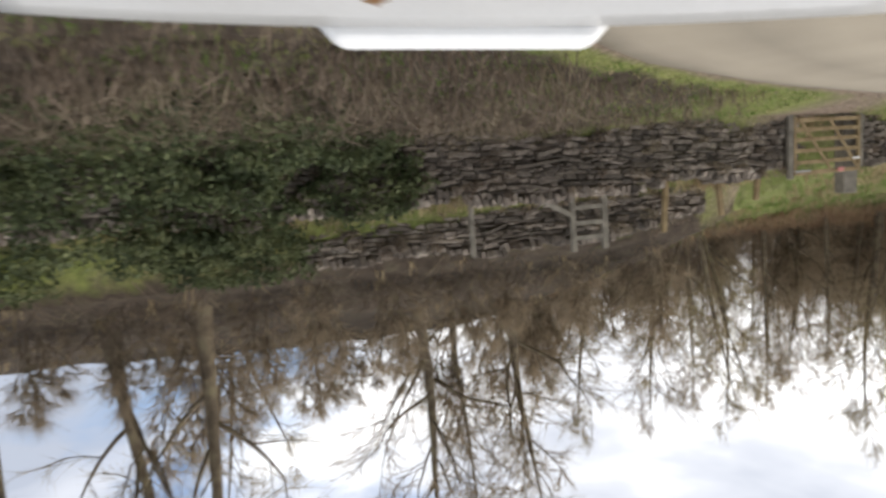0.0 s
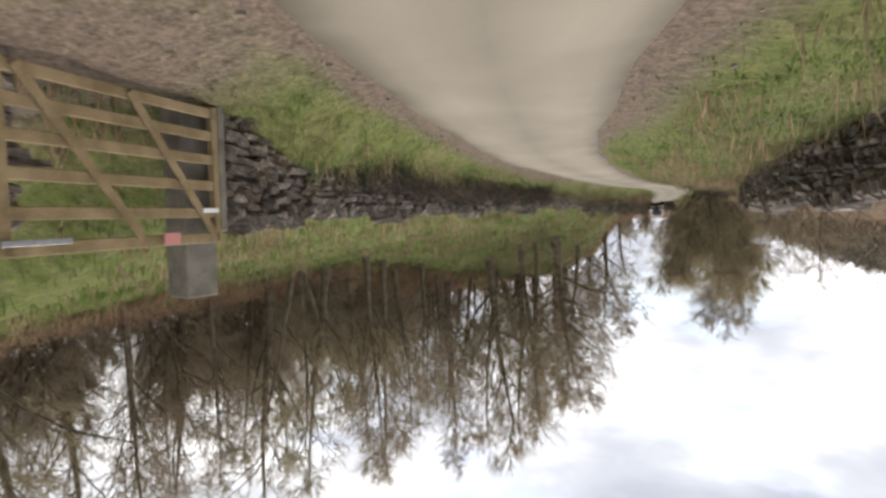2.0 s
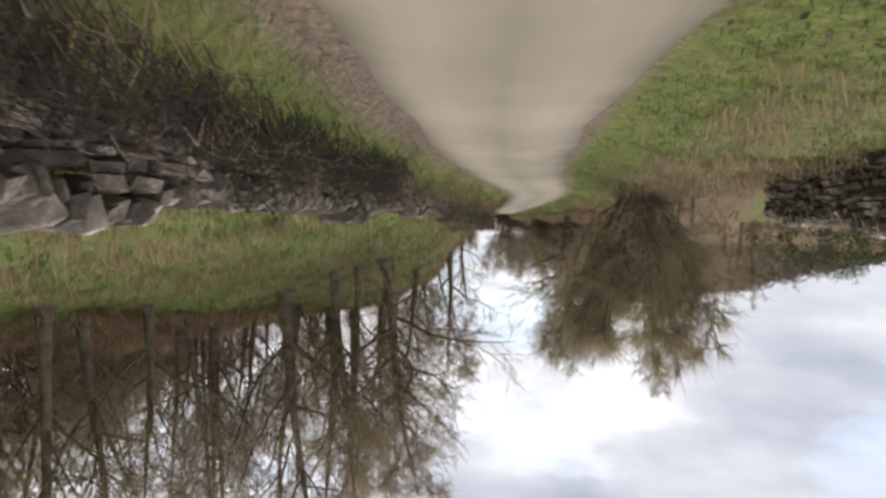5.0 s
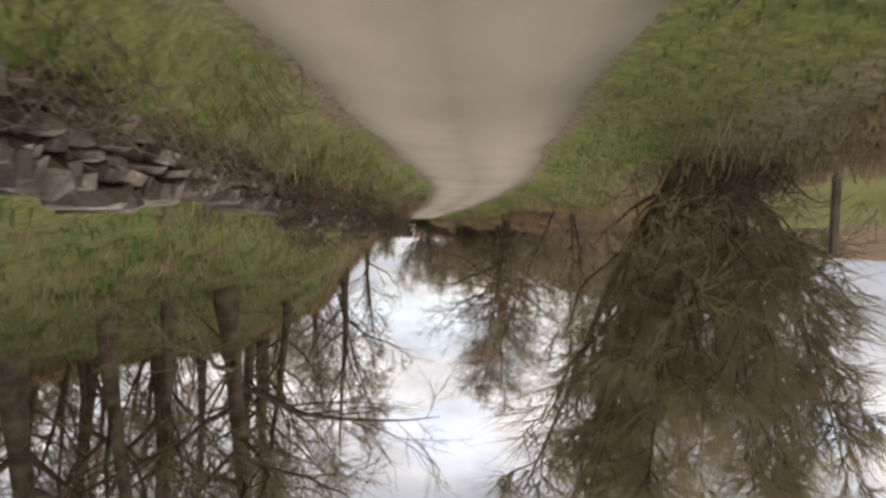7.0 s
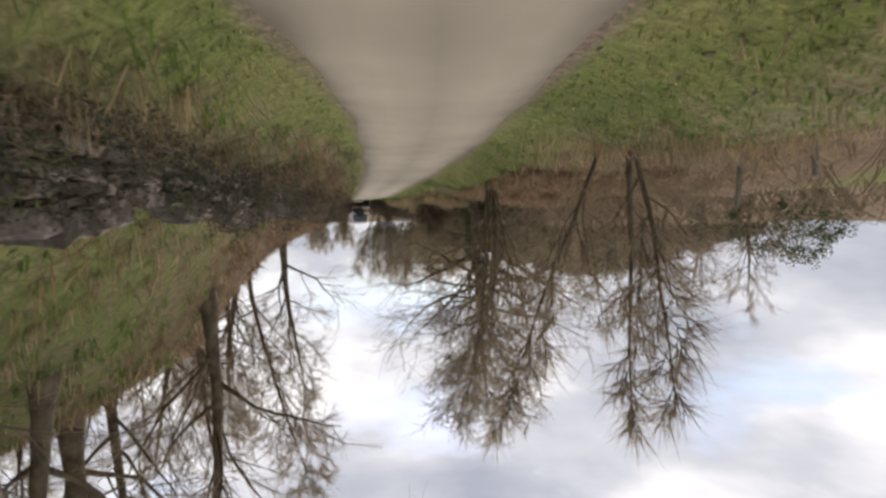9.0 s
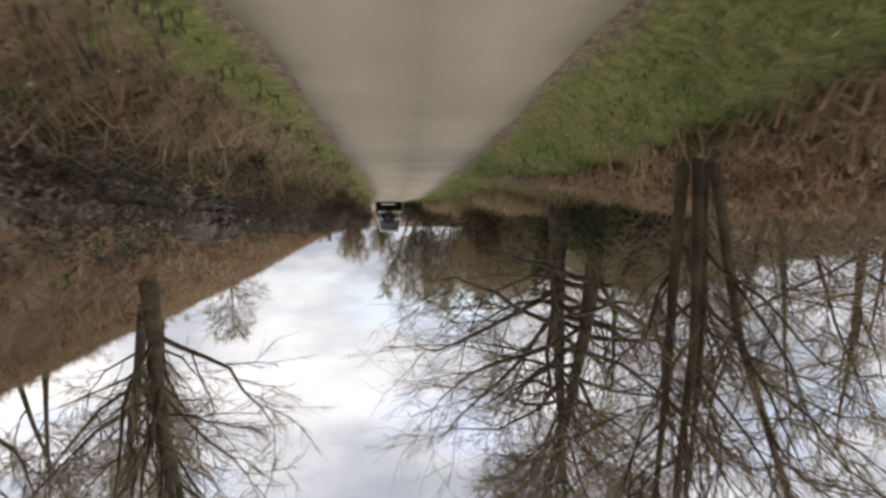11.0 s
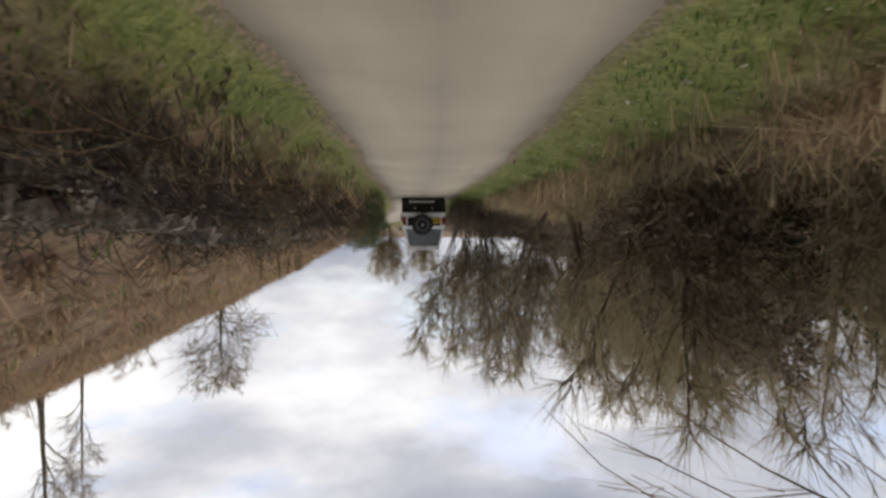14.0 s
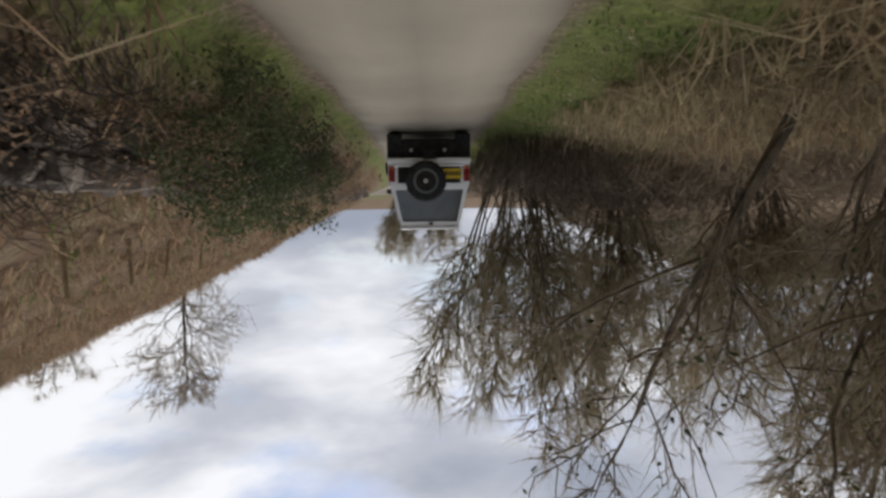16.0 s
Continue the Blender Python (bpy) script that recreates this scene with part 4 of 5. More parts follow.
def brambles(name, label, spots, length, seed, material, radius=0.006, per=6, lift=0.9):
    """Arching bare canes."""
    rng = np.random.RandomState(seed)
    lines = []
    for x, y in spots:
        z = gz(x, y) - 0.03
        for _ in range(per):
            az, L = rng.uniform(0, 6.283), length * rng.uniform(0.5, 1.3)
            d = np.array([math.cos(az), math.sin(az), 0])
            p0 = np.array([x, y, z]) + rng.normal(0, 0.12, 3) * (1, 1, 0)
            t = np.linspace(0, 1, 6)[:, None]
            arch = p0 + d * (t * L * 0.8) + UP * (L * lift * (t - 0.78 * t * t)) + rng.normal(0, 0.03, (6, 3)) * t
            lines.append((arch, np.linspace(radius, radius * 0.4, 6), 3))
    v, f = tubes(lines)
    return tagged(link_mesh(name, v, f, material), label, "undergrowth", kind="stuff")


brambles("brambles", "tangled brown bramble canes over the wall foot", scatter(21, 420, 0, 5, 40, 98, lambda s, w, x, y, r: (w > -0.35) & (w < 1.2) & (r < 0.25 + 0.75 * (y > 55)) & ((y < 79) | (y > 84.6))), 0.75, 22, BRACKEN)
brambles("hedge_canes", "brown tangled stems along the bank", scatter(23, 320, -9, -1, 54, 98, lambda s, w, x, y, r: (s < -4.0) & (s > -7.5) & ((y < 65) | (y > 77) | (s < -6))), 1.5, 24, TWIG, radius=0.008, per=6, lift=1.4)
brambles("scrub", "brown leafless scrub under the hillside trees", scatter(25, 720, 2, 40, -6, 72, lambda s, w, x, y, r: (w > 11) & ((y > 15) | (r < 0.3))), 3.0, 26, TWIG, radius=0.02, per=5, lift=1.7)
brambles("wall_scrub", "leafless twiggy shrubs growing against the wall", scatter(27, 480, -2, 3, 22, 60, lambda s, w, x, y, r: (w > -0.7) & (w < 0.1) & (r < np.where((y > 25) & (y < 33), 0.4, 0.8))), 0.7, 28, TWIG, radius=0.004, per=9, lift=1.5)

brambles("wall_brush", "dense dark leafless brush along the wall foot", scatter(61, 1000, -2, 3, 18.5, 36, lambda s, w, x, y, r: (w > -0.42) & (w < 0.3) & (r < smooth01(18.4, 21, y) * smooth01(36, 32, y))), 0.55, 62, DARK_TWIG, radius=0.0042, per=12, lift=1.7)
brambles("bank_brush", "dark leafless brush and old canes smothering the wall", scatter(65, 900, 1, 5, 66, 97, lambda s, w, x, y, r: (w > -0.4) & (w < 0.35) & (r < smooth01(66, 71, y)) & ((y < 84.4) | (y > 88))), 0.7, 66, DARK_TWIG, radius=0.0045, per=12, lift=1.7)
blades("bank_straw", "pale dead grass and bramble stems spilling down the bank", scatter(63, 620, -5, 1, 72, 90, lambda s, w, x, y, r: (s < -2.0 - 0.4 * (y < 79)) & (s > -4.2) & (r < 0.35 + 0.65 * (wavy(x * 1.4, y * 1.1, 5) > -0.1))), 0.62, 0.011, 11, STRAW, 64, lean=1.5, droop=0.8)

# evergreens
evergreen("field_trees", "dark evergreen trees far across the field", "tree", [(-33 + dx_, 91 + dy_, gz(-33, 91) + h_ * 0.5, 2.5, 2.5, h_ * 0.5) for dx_, dy_, h_ in ((-5, 2, 6), (-1.5, 0, 8), (2.5, -1, 7), (5.5, 1, 5))], 16000, 0.11, 44)
evergreen("ivy_bush", "dark ivy and evergreen shrubs against the bank", "bush",
          [(-1.3, 3.6, 0.4, 0.9, 1.1, 0.75), (-1.1, 1.6, 0.7, 1.0, 1.3, 1.1), (-1.2, -0.6, 0.5, 1.0, 1.3, 1.0), (-0.9, -3.2, 0.8, 1.0, 1.6, 1.2), (0.1, 2.6, 1.7, 0.6, 1.2, 0.5), (0.1, -0.6, 1.8, 0.8, 1.4, 0.7), (-1.25, 5.4, 0.2, 0.7, 0.8, 0.45), (-0.5, 3.4, 1.2, 0.35, 1.2, 0.7), (-0.45, 5.6, 0.95, 0.3, 1.0, 0.6), (0.35, 3.4, 2.0, 0.6, 1.3, 0.6)], 32000, 0.055, 41)
evergreen("ivy_hedge", "low dark evergreen hedge behind the bank", "hedge",
          [(-5.5, 67.2, 0.9, 0.9, 1.6, 0.9), (-5.3, 70.3, 1.0, 0.8, 1.7, 1.0), (-5.2, 73.3, 1.05, 0.9, 1.7, 1.05), (-4.9, 76.4, 1.1, 0.9, 1.7, 1.15), (-4.5, 79.6, 1.2, 0.8, 1.6, 1.3)], 30000, 0.05, 42)
evergreen("ivy_column", "dead trunk smothered in dark ivy", "tree", [(-4.9, 77.6, 0.9, 0.45, 0.45, 1.0), (-4.85, 77.6, 2.3, 0.6, 0.6, 1.1), (-4.9, 77.5, 3.5, 0.7, 0.7, 0.9)], 6500, 0.05, 43)
evergreen("ivy_thicket", "dense dark thicket hung with ivy and old leaves beside the lane", "hedge",
          [(-2.3, 79.0, 1.0, 0.75, 0.9, 1.0), (-2.5, 80.2, 1.6, 0.9, 1.0, 1.3), (-3.3, 79.4, 2.2, 0.9, 0.9, 1.0), (-2.4, 81.4, 1.2, 0.8, 0.9, 1.1)], 14000, 0.045, 60, LITTER)
evergreen("ivy_hummock", "dark evergreen shrub at the wall foot", "bush", [(3.55, 85.9, 0.85, 0.5, 0.7, 0.75), (3.95, 87.2, 1.0, 0.55, 0.9, 0.75), (4.0, 88.9, 1.0, 0.5, 1.0, 0.75)], 18000, 0.022, 45)
evergreen("bramble_leaves", "brown and dull green bramble leaves over the wall", "undergrowth",
          [(float(np.interp(y, WALL[:, 1], WALL[:, 0])) - 0.06, y, 0.45 + 0.25 * math.sin(y * 1.7), 0.16, 0.5, 0.3) for y in np.arange(28, 53, 1.1) if math.sin(y * 2.3) > -0.3] +
          [(float(np.interp(y, WALL[:, 1], WALL[:, 0])) - 0.05 + 0.2 * math.sin(y * 1.3), y, 0.65 + 0.35 * math.sin(y * 0.9), 0.3, 0.75, 0.42) for y in np.arange(53, 76, 1.0)], 40000, 0.026, 46, LITTER)
evergreen("bracken_leaves", "reddish-brown dead bracken and leaves spilling over the wall", "undergrowth",
          [(float(np.interp(y, WALL[:, 1], WALL[:, 0])) - 0.02 + 0.2 * math.sin(y * 2.1), y, 0.9 + 0.25 * math.sin(y * 1.4), 0.4, 0.6, 0.42) for y in np.arange(78, 98, 0.9)], 26000, 0.02, 49, BRACKEN)
evergreen("bank_leaves", "dull olive and brown leaves matted over the bank and wall", "undergrowth",
          [(float(np.interp(y, WALL[:, 1], WALL[:, 0])) - 0.05 + 0.2 * math.sin(y * 2.1), y, 0.8 + 0.3 * math.sin(y * 1.4), 0.36, 0.7, 0.42) for y in np.arange(41, 82, 1.0)], 60000, 0.02, 50, BANK_LEAF)
evergreen("wall_ivy", "dark ivy creeping over the lane wall", "undergrowth",
          [(float(np.interp(y, WALL[:, 1], WALL[:, 0])) - 0.06, y, 0.55 + 0.25 * math.sin(y * 2.2), 0.18, 0.6, 0.4) for y in (19.8, 24.5, 26.0, 29.0, 31.5, 34.2, 41.0, 44.0, 46.5, 49.0, 52.0, 54.5, 59.0, 63.5, 66.0, 69.5, 73.0)], 12000, 0.024, 47)
brambles("bush_foot", "dark tangled canes round the foot of the bush", scatter(53, 16, -4.6, -2.6, 40.2, 41.9, lambda s, w, x, y, r: s < -1.6), 0.9, 54, LITTER, radius=0.006, per=10, lift=1.5)
brambles("bend_scrub", "brown leafless scrub round the foot of the fanned trees", scatter(47, 200, -4, 3, 92.5, 100, lambda s, w, x, y, r: (s < -1.5) & (s > -6.0)), 1.5, 48, LITTER, radius=0.007, per=10, lift=2.0)
rng_w = np.random.RandomState(91)
moss_spots = [(float(np.interp(y, WALL[:, 1], WALL[:, 0])) - 0.07, y, rng_w.uniform(0.0, 1.35)) for y in rng_w.uniform(1, 14.4, 70)] + [(0.66, y, rng_w.uniform(1.5, 2.4)) for y in rng_w.uniform(4.6, 12.6, 30)] + [(float(np.interp(y, WALL[:, 1], WALL[:, 0])) - 0.07, y, rng_w.uniform(0.1, 1.0)) for y in rng_w.uniform(17, 40, 90)]
evergreen("wall_tufts", "small tufts of moss and dead grass in the wall joints", "undergrowth", [(x, y, z, 0.07, rng_w.uniform(0.08, 0.25), rng_w.uniform(0.05, 0.12)) for x, y, z in moss_spots], 15000, 0.024, 92, LITTER)
brambles("bank_brambles", "dark tangled canes and saplings on the junction bank", scatter(31, 230, -5, 0, -4, 8, lambda s, w, x, y, r: (s > 1.7) & (w < -0.1) & (y < 4 + 4 * r)), 1.0, 32, LITTER, radius=0.0045, per=8, lift=1.3)
brambles("terrace_scrub", "dark leafless scrub on the slope above the upper wall", scatter(49, 170, 0, 6, -4, 15, lambda s, w, x, y, r: (w > 1.35) & (w < 4.5)), 1.1, 50, LITTER, radius=0.006, per=8, lift=1.3)
evergreen("bank_shrubs", "low dark green and brown shrubs on the junction bank", "bush",
          [(-3.4, 0.6, 0.1, 1.0, 1.0, 0.6), (-2.6, 2.4, 0.2, 0.9, 1.1, 0.7), (-3.0, -1.6, 0.2, 1.1, 1.3, 0.8), (-2.3, 4.3, 0.1, 0.8, 0.8, 0.55), (-4.2, -0.6, 0.0, 0.9, 1.0, 0.55), (-3.6, 3.0, -0.05, 0.9, 1.0, 0.45), (-3.4, 4.6, -0.05, 0.7, 0.8, 0.35), (-4.6, 1.4, -0.1, 0.8, 1.0, 0.4), (-2.0, 0.6, 0.5, 0.9, 1.1, 0.7)], 19000, 0.05, 48)
brambles("left_scrub", "brown leafless scrub below the trees beyond the bank", scatter(33, 320, -18, -2, 52, 112, lambda s, w, x, y, r: (s < -5.0) & ((y > 84) | (r < 0.45))), 2.2, 34, TWIG, radius=0.013, per=6, lift=1.6)
rnd2 = random.Random(3)
copies(wood_kinds[2], [(-68 + rnd2.uniform(-52, 52), 250 + rnd2.uniform(-45, 20), rnd2.uniform(0, 360), rnd2.uniform(0.7, 1.1)) for _ in range(8)])
copies(wood_kinds[3], [(-24 + rnd2.uniform(-8, 8), 88 + rnd2.uniform(-25, 60), rnd2.uniform(0, 360), rnd2.uniform(0.6, 0.9)) for _ in range(8)])
far = scatter(35, 1500, -170, 10, 190, 300, lambda s, w, x, y, r: (((x + 68) / 60) ** 2 + ((y - 255) / 55) ** 2 < 1))
brambles("far_wood", "distant brown leafless wood on a rounded hill", far, 5.5, 36, FARWOOD, radius=0.2, per=3, lift=2.0)
blades("terrace_grass", "long pale dead grass hanging over the retaining wall", scatter(37, 900, -1.5, 1.2, -5, 14.6, lambda s, w, x, y, r: (w > 0.2) & (w < 0.75)), 0.34, 0.008, 7, STRAW, 38, lean=1.1, droop=0.7)
blades("bank_dry_grass", "brown and straw grass on the junction bank", scatter(39, 900, -7, 0.3, -5, 12, lambda s, w, x, y, r: (s > 1.5) & (w < -0.05)), 0.28, 0.008, 6, LITTER, 40, lean=1.0, droop=0.5)
blades("bank_bracken", "dead bracken on the junction bank", scatter(41, 500, -6, 0.3, -5, 9, lambda s, w, x, y, r: (s > 1.7) & (w < -0.05)), 0.45, 0.012, 8, LITTER, 42, lean=1.2, droop=0.6)
thicket = tree_thing("thicket", "dense leafless thicket at the edge of the wood", "bush", bare_tree(51, 4.2, 0.05, limbs=6, first=0.06, reach=0.46, open_angle=44, lift=0.1, sub=3, twigs=3, fine=0, stems=4, twig_r=0.018, cheap=2, haze=7, sprig=1.0, sprig_w=0.009), stand(12.0, 33.0), "thickets in the wood")
for y0 in np.concatenate([np.arange(1, 15, 4.0), np.arange(15, 64, 2.1)]):
    wx = float(np.interp(y0, WALL[:, 1], WALL[:, 0]))
    for run in ((13, 17, 21.5) if 14 < y0 < 40 else (12, 15.5) if y0 < 14 else (17, 22)):
        copies(thicket, [(wx + run + rnd2.uniform(-1.6, 1.6), y0 + rnd2.uniform(-1, 1), rnd2.uniform(0, 360), rnd2.uniform(0.8, 1.3) * (1 + 0.02 * (run - 11)))])
for y0 in np.arange(-4, 14, 1.5):
    copies(thicket, [(2.7 + rnd2.uniform(-0.5, 1.0), y0 + rnd2.uniform(-0.5, 0.5), rnd2.uniform(0, 360), rnd2.uniform(0.4, 0.65))])


# ---- gate and fences ----
def beam(name, p, q, w, d, material, parent, label="", bevel=0.006):
    """A sawn timber from p to q, w wide and d deep, slightly uneven."""
    p, q = Vector(p), Vector(q)
    L = (q - p).length
    bm = hull_box((-w / 2, -d / 2, 0), (w / 2, d / 2, L), bevel, segments=1)
    turn = (q - p).to_track_quat("Z", "Y").to_matrix().to_4x4()
    bmesh.ops.transform(bm, matrix=Matrix.Translation(p) @ turn, verts=bm.verts)
    return part(name, bm, material, parent, label)


def field_gate():
    g = thing("field_gate", pose(0.285, 15.56, gz(0.285, 15.56) - 0.02, 0, 0, 81), "closed timber field gate with two diagonal braces", "gate")
    w, h = 1.96, 1.22
    for x in (-w / 2, w / 2):
        beam("gate_stile", (x, 0, 0.06), (x, 0, h + 0.04), 0.08, 0.06, TIMBER, g)
    for z in (0.12, 0.32, 0.53, 0.76, 1.0):
        beam("gate_bar", (-w / 2, 0.01, z), (w / 2, 0.01, z), 0.024, 0.085, TIMBER, g)
    beam("top_rail", (-w / 2 - 0.02, 0, h), (w / 2 + 0.02, 0, h), 0.06, 0.09, TIMBER, g)
    beam("brace", (-w / 2 + 0.10, 0.04, 0.10), (0.06, 0.04, 1.18), 0.022, 0.075, TIMBER, g)
    beam("brace", (0.0, 0.04, 0.10), (w / 2 - 0.08, 0.04, 1.18), 0.022, 0.075, TIMBER, g)
    part("latch", hull_box((-w / 2 - 0.05, 0.045, 1.16), (-w / 2 + 0.42, 0.06, 1.20), 0.004), STEEL, g, "galvanised latch strip")
    part("tag", hull_box((w / 2 - 0.72, 0.05, 1.16), (w / 2 - 0.54, 0.065, 1.25), 0.004), PINK, g, "faded pink plastic tag")
    part("notice", hull_box((w / 2 - 0.24, 0.05, 0.96), (w / 2 - 0.03, 0.06, 1.0), 0.003), WHITE, g, "small white strip")
    return g


field_gate()


def post(name, x, y, height, width, material, label, group="", lean=0.0, turn=0.0, z=None):
    p = thing(name, pose(x, y, gz(x, y) if z is None else z, lean, 0, turn), label, "post", group)
    bm = hull_box((-width / 2, -width / 2, -0.3), (width / 2, width / 2, height), 0.012, (0.006, 0.006, 0.006), segments=1)
    part("shaft", bm, material, p)
    return p


post("gate_post", 0.07, 14.42, 1.3, 0.12, GREY_TIMBER, "grey weathered timber gate post", "gate posts", turn=8)
post("gate_post", 0.46, 16.62, 1.15, 0.09, GREY_TIMBER, "thin weathered timber gate post", "gate posts", turn=4)
post("stone_gatepost", 0.72, 16.5, 1.75, 0.32, GREY_TIMBER, "broad grey upright gatepost behind the gate", turn=10)
for k, (x, y, h, ln) in enumerate(((0.30, 11.7, 1.05, 4), (0.34, 12.9, 0.95, -6), (0.42, 14.0, 0.9, 7))):
    post("fence_stake", x, y, h, 0.11, TIMBER, "pale round-topped fence stake behind the wall", "stakes above the retaining wall", lean=ln)
post("fence_stake", 0.05, 7.55, 1.0, 0.10, GREY_TIMBER, "pale weathered fence stake on the terrace", "stakes above the retaining wall", z=1.42)


def stile():
    s = thing("step_stile", pose(0.12, 9.9, 1.40, 0, 0, 86), "weathered timber stile with three bars against the upper wall", "stile")
    for x in (-0.34, 0.34):
        beam("stile_post", (x, 0, -0.1), (x, 0, 1.12), 0.12 if x > 0 else 0.09, 0.10, GREY_TIMBER, s)
    for z in (0.28, 0.58, 0.86):
        beam("step_bar", (-0.34, 0.03, z), (0.34, 0.03, z), 0.03, 0.09, GREY_TIMBER, s)
    beam("handrail", (-0.36, 0.05, 0.42), (-1.05, 0.05, 0.06), 0.04, 0.09, GREY_TIMBER, s, "slanting rail")
    return s


stile()

def stump(x, y, height, radius, seed):
    """A broken tree stump with a flared, ridged foot."""
    st = thing("tree_stump", pose(x, y, gz(x, y), 0, 0, seed * 77), "dark broken tree stump at the edge of the wood", "tree stump", "stumps along the wood")
    rng = np.random.RandomState(seed)
    bm = bmesh.new()
    rings = []
    for z, k in ((-0.2, 1.5), (0.1, 1.2), (0.4, 1.0), (0.8, 0.94), (1.0, 0.9)):
        rings.append([bm.verts.new((math.cos(a) * radius * k * w, math.sin(a) * radius * k * w, z * height + (0.12 * rng.uniform(-1, 1) if z == 1.0 else 0)))
                      for a, w in ((q * 2 * math.pi / 12, 1 + 0.12 * math.sin(q * 2.6 + seed) + rng.uniform(-0.05, 0.05)) for q in range(12))])
    for lo, hi in zip(rings, rings[1:]):
        for q in range(12):
            bm.faces.new((lo[q], lo[(q + 1) % 12], hi[(q + 1) % 12], hi[q]))
    part("shaft", bm, BARK, st)
    bm = bmesh.new()
    bmesh.ops.create_circle(bm, cap_ends=True, radius=radius * 0.88, segments=12, matrix=Matrix.Translation((0, 0, height * 0.97)))
    part("broken_top", bm, DARK_TIMBER, st, "dark rotten top")
    return st


for k, (x, y, h, r) in enumerate(((20.0, 39.0, 0.9, 0.19), (18.1, 37.0, 0.7, 0.16), (18.0, 33.9, 0.8, 0.18), (16.9, 38.0, 0.6, 0.15), (20.8, 35.7, 0.7, 0.17))):
    stump(x, y, h, r, k + 3)

# posts of the wire fence on the valley side and on the ridge
fence_spots = [(-4.7, 40.5), (-5.1, 43.2), (-5.6, 46.0), (-6.2, 48.9), (-6.7, 51.6), (-7.2, 54.3), (-9.0, 24.5), (-9.4, 28.0), (-9.3, 32.0), (-8.6, 36.0)]
first = post("fence_post", *fence_spots[0], 1.05, 0.09, GREY_TIMBER, "grey timber fence post in the grass", "posts of the field fence", turn=12)
for i, (x, y) in enumerate(fence_spots[1:]):
    copy_thing(first, pose(x, y, gz(x, y), 3 * math.sin(i * 2.1), 3 * math.cos(i * 1.3), 20 * i))
ridge = post("ridge_post", 4.4, 81.4, 0.6, 0.055, TIMBER, "thin pale fence post on the bank", "posts on the bank", lean=6)
for i, (x, y) in enumerate(((4.75, 83.1), (5.15, 84.9), (5.6, 86.6), (6.1, 88.3), (6.6, 90.0), (7.2, 92.0))):
    copy_thing(ridge, pose(x, y, gz(x, y), 8 * math.sin(i * 1.7), -6 + 3 * math.cos(i), 30 * i))


def wire(name, pts, heights, label):
    lines = []
    for h in heights:
        p = np.array([(x, y, gz(x, y) + h) for x, y in pts])
        lines.append((p, np.full(len(p), 0.0025), 3))
    v, f = tubes(lines)
    return tagged(link_mesh(name, v, f, GREY_TIMBER), label, "fence wire")


wire("fence_wire", fence_spots[:6], (0.35, 0.65, 0.95), "thin dull wires strung between the field fence posts")


# ---- white off-roader ahead on the lane ----
def wheel(name, parent, x, y, z, radius, width, rim_label="grey steel rim"):
    w = new(name)
    w.parent = parent
    w.location = (x, y, z)
    part("tyre", disc(radius, width, "X", bevel=0.05, sides=36), RUBBER, w)
    part("rim", disc(radius * 0.56, width + 0.012, "X", bevel=0.012), STEEL, w, rim_label)
    return w


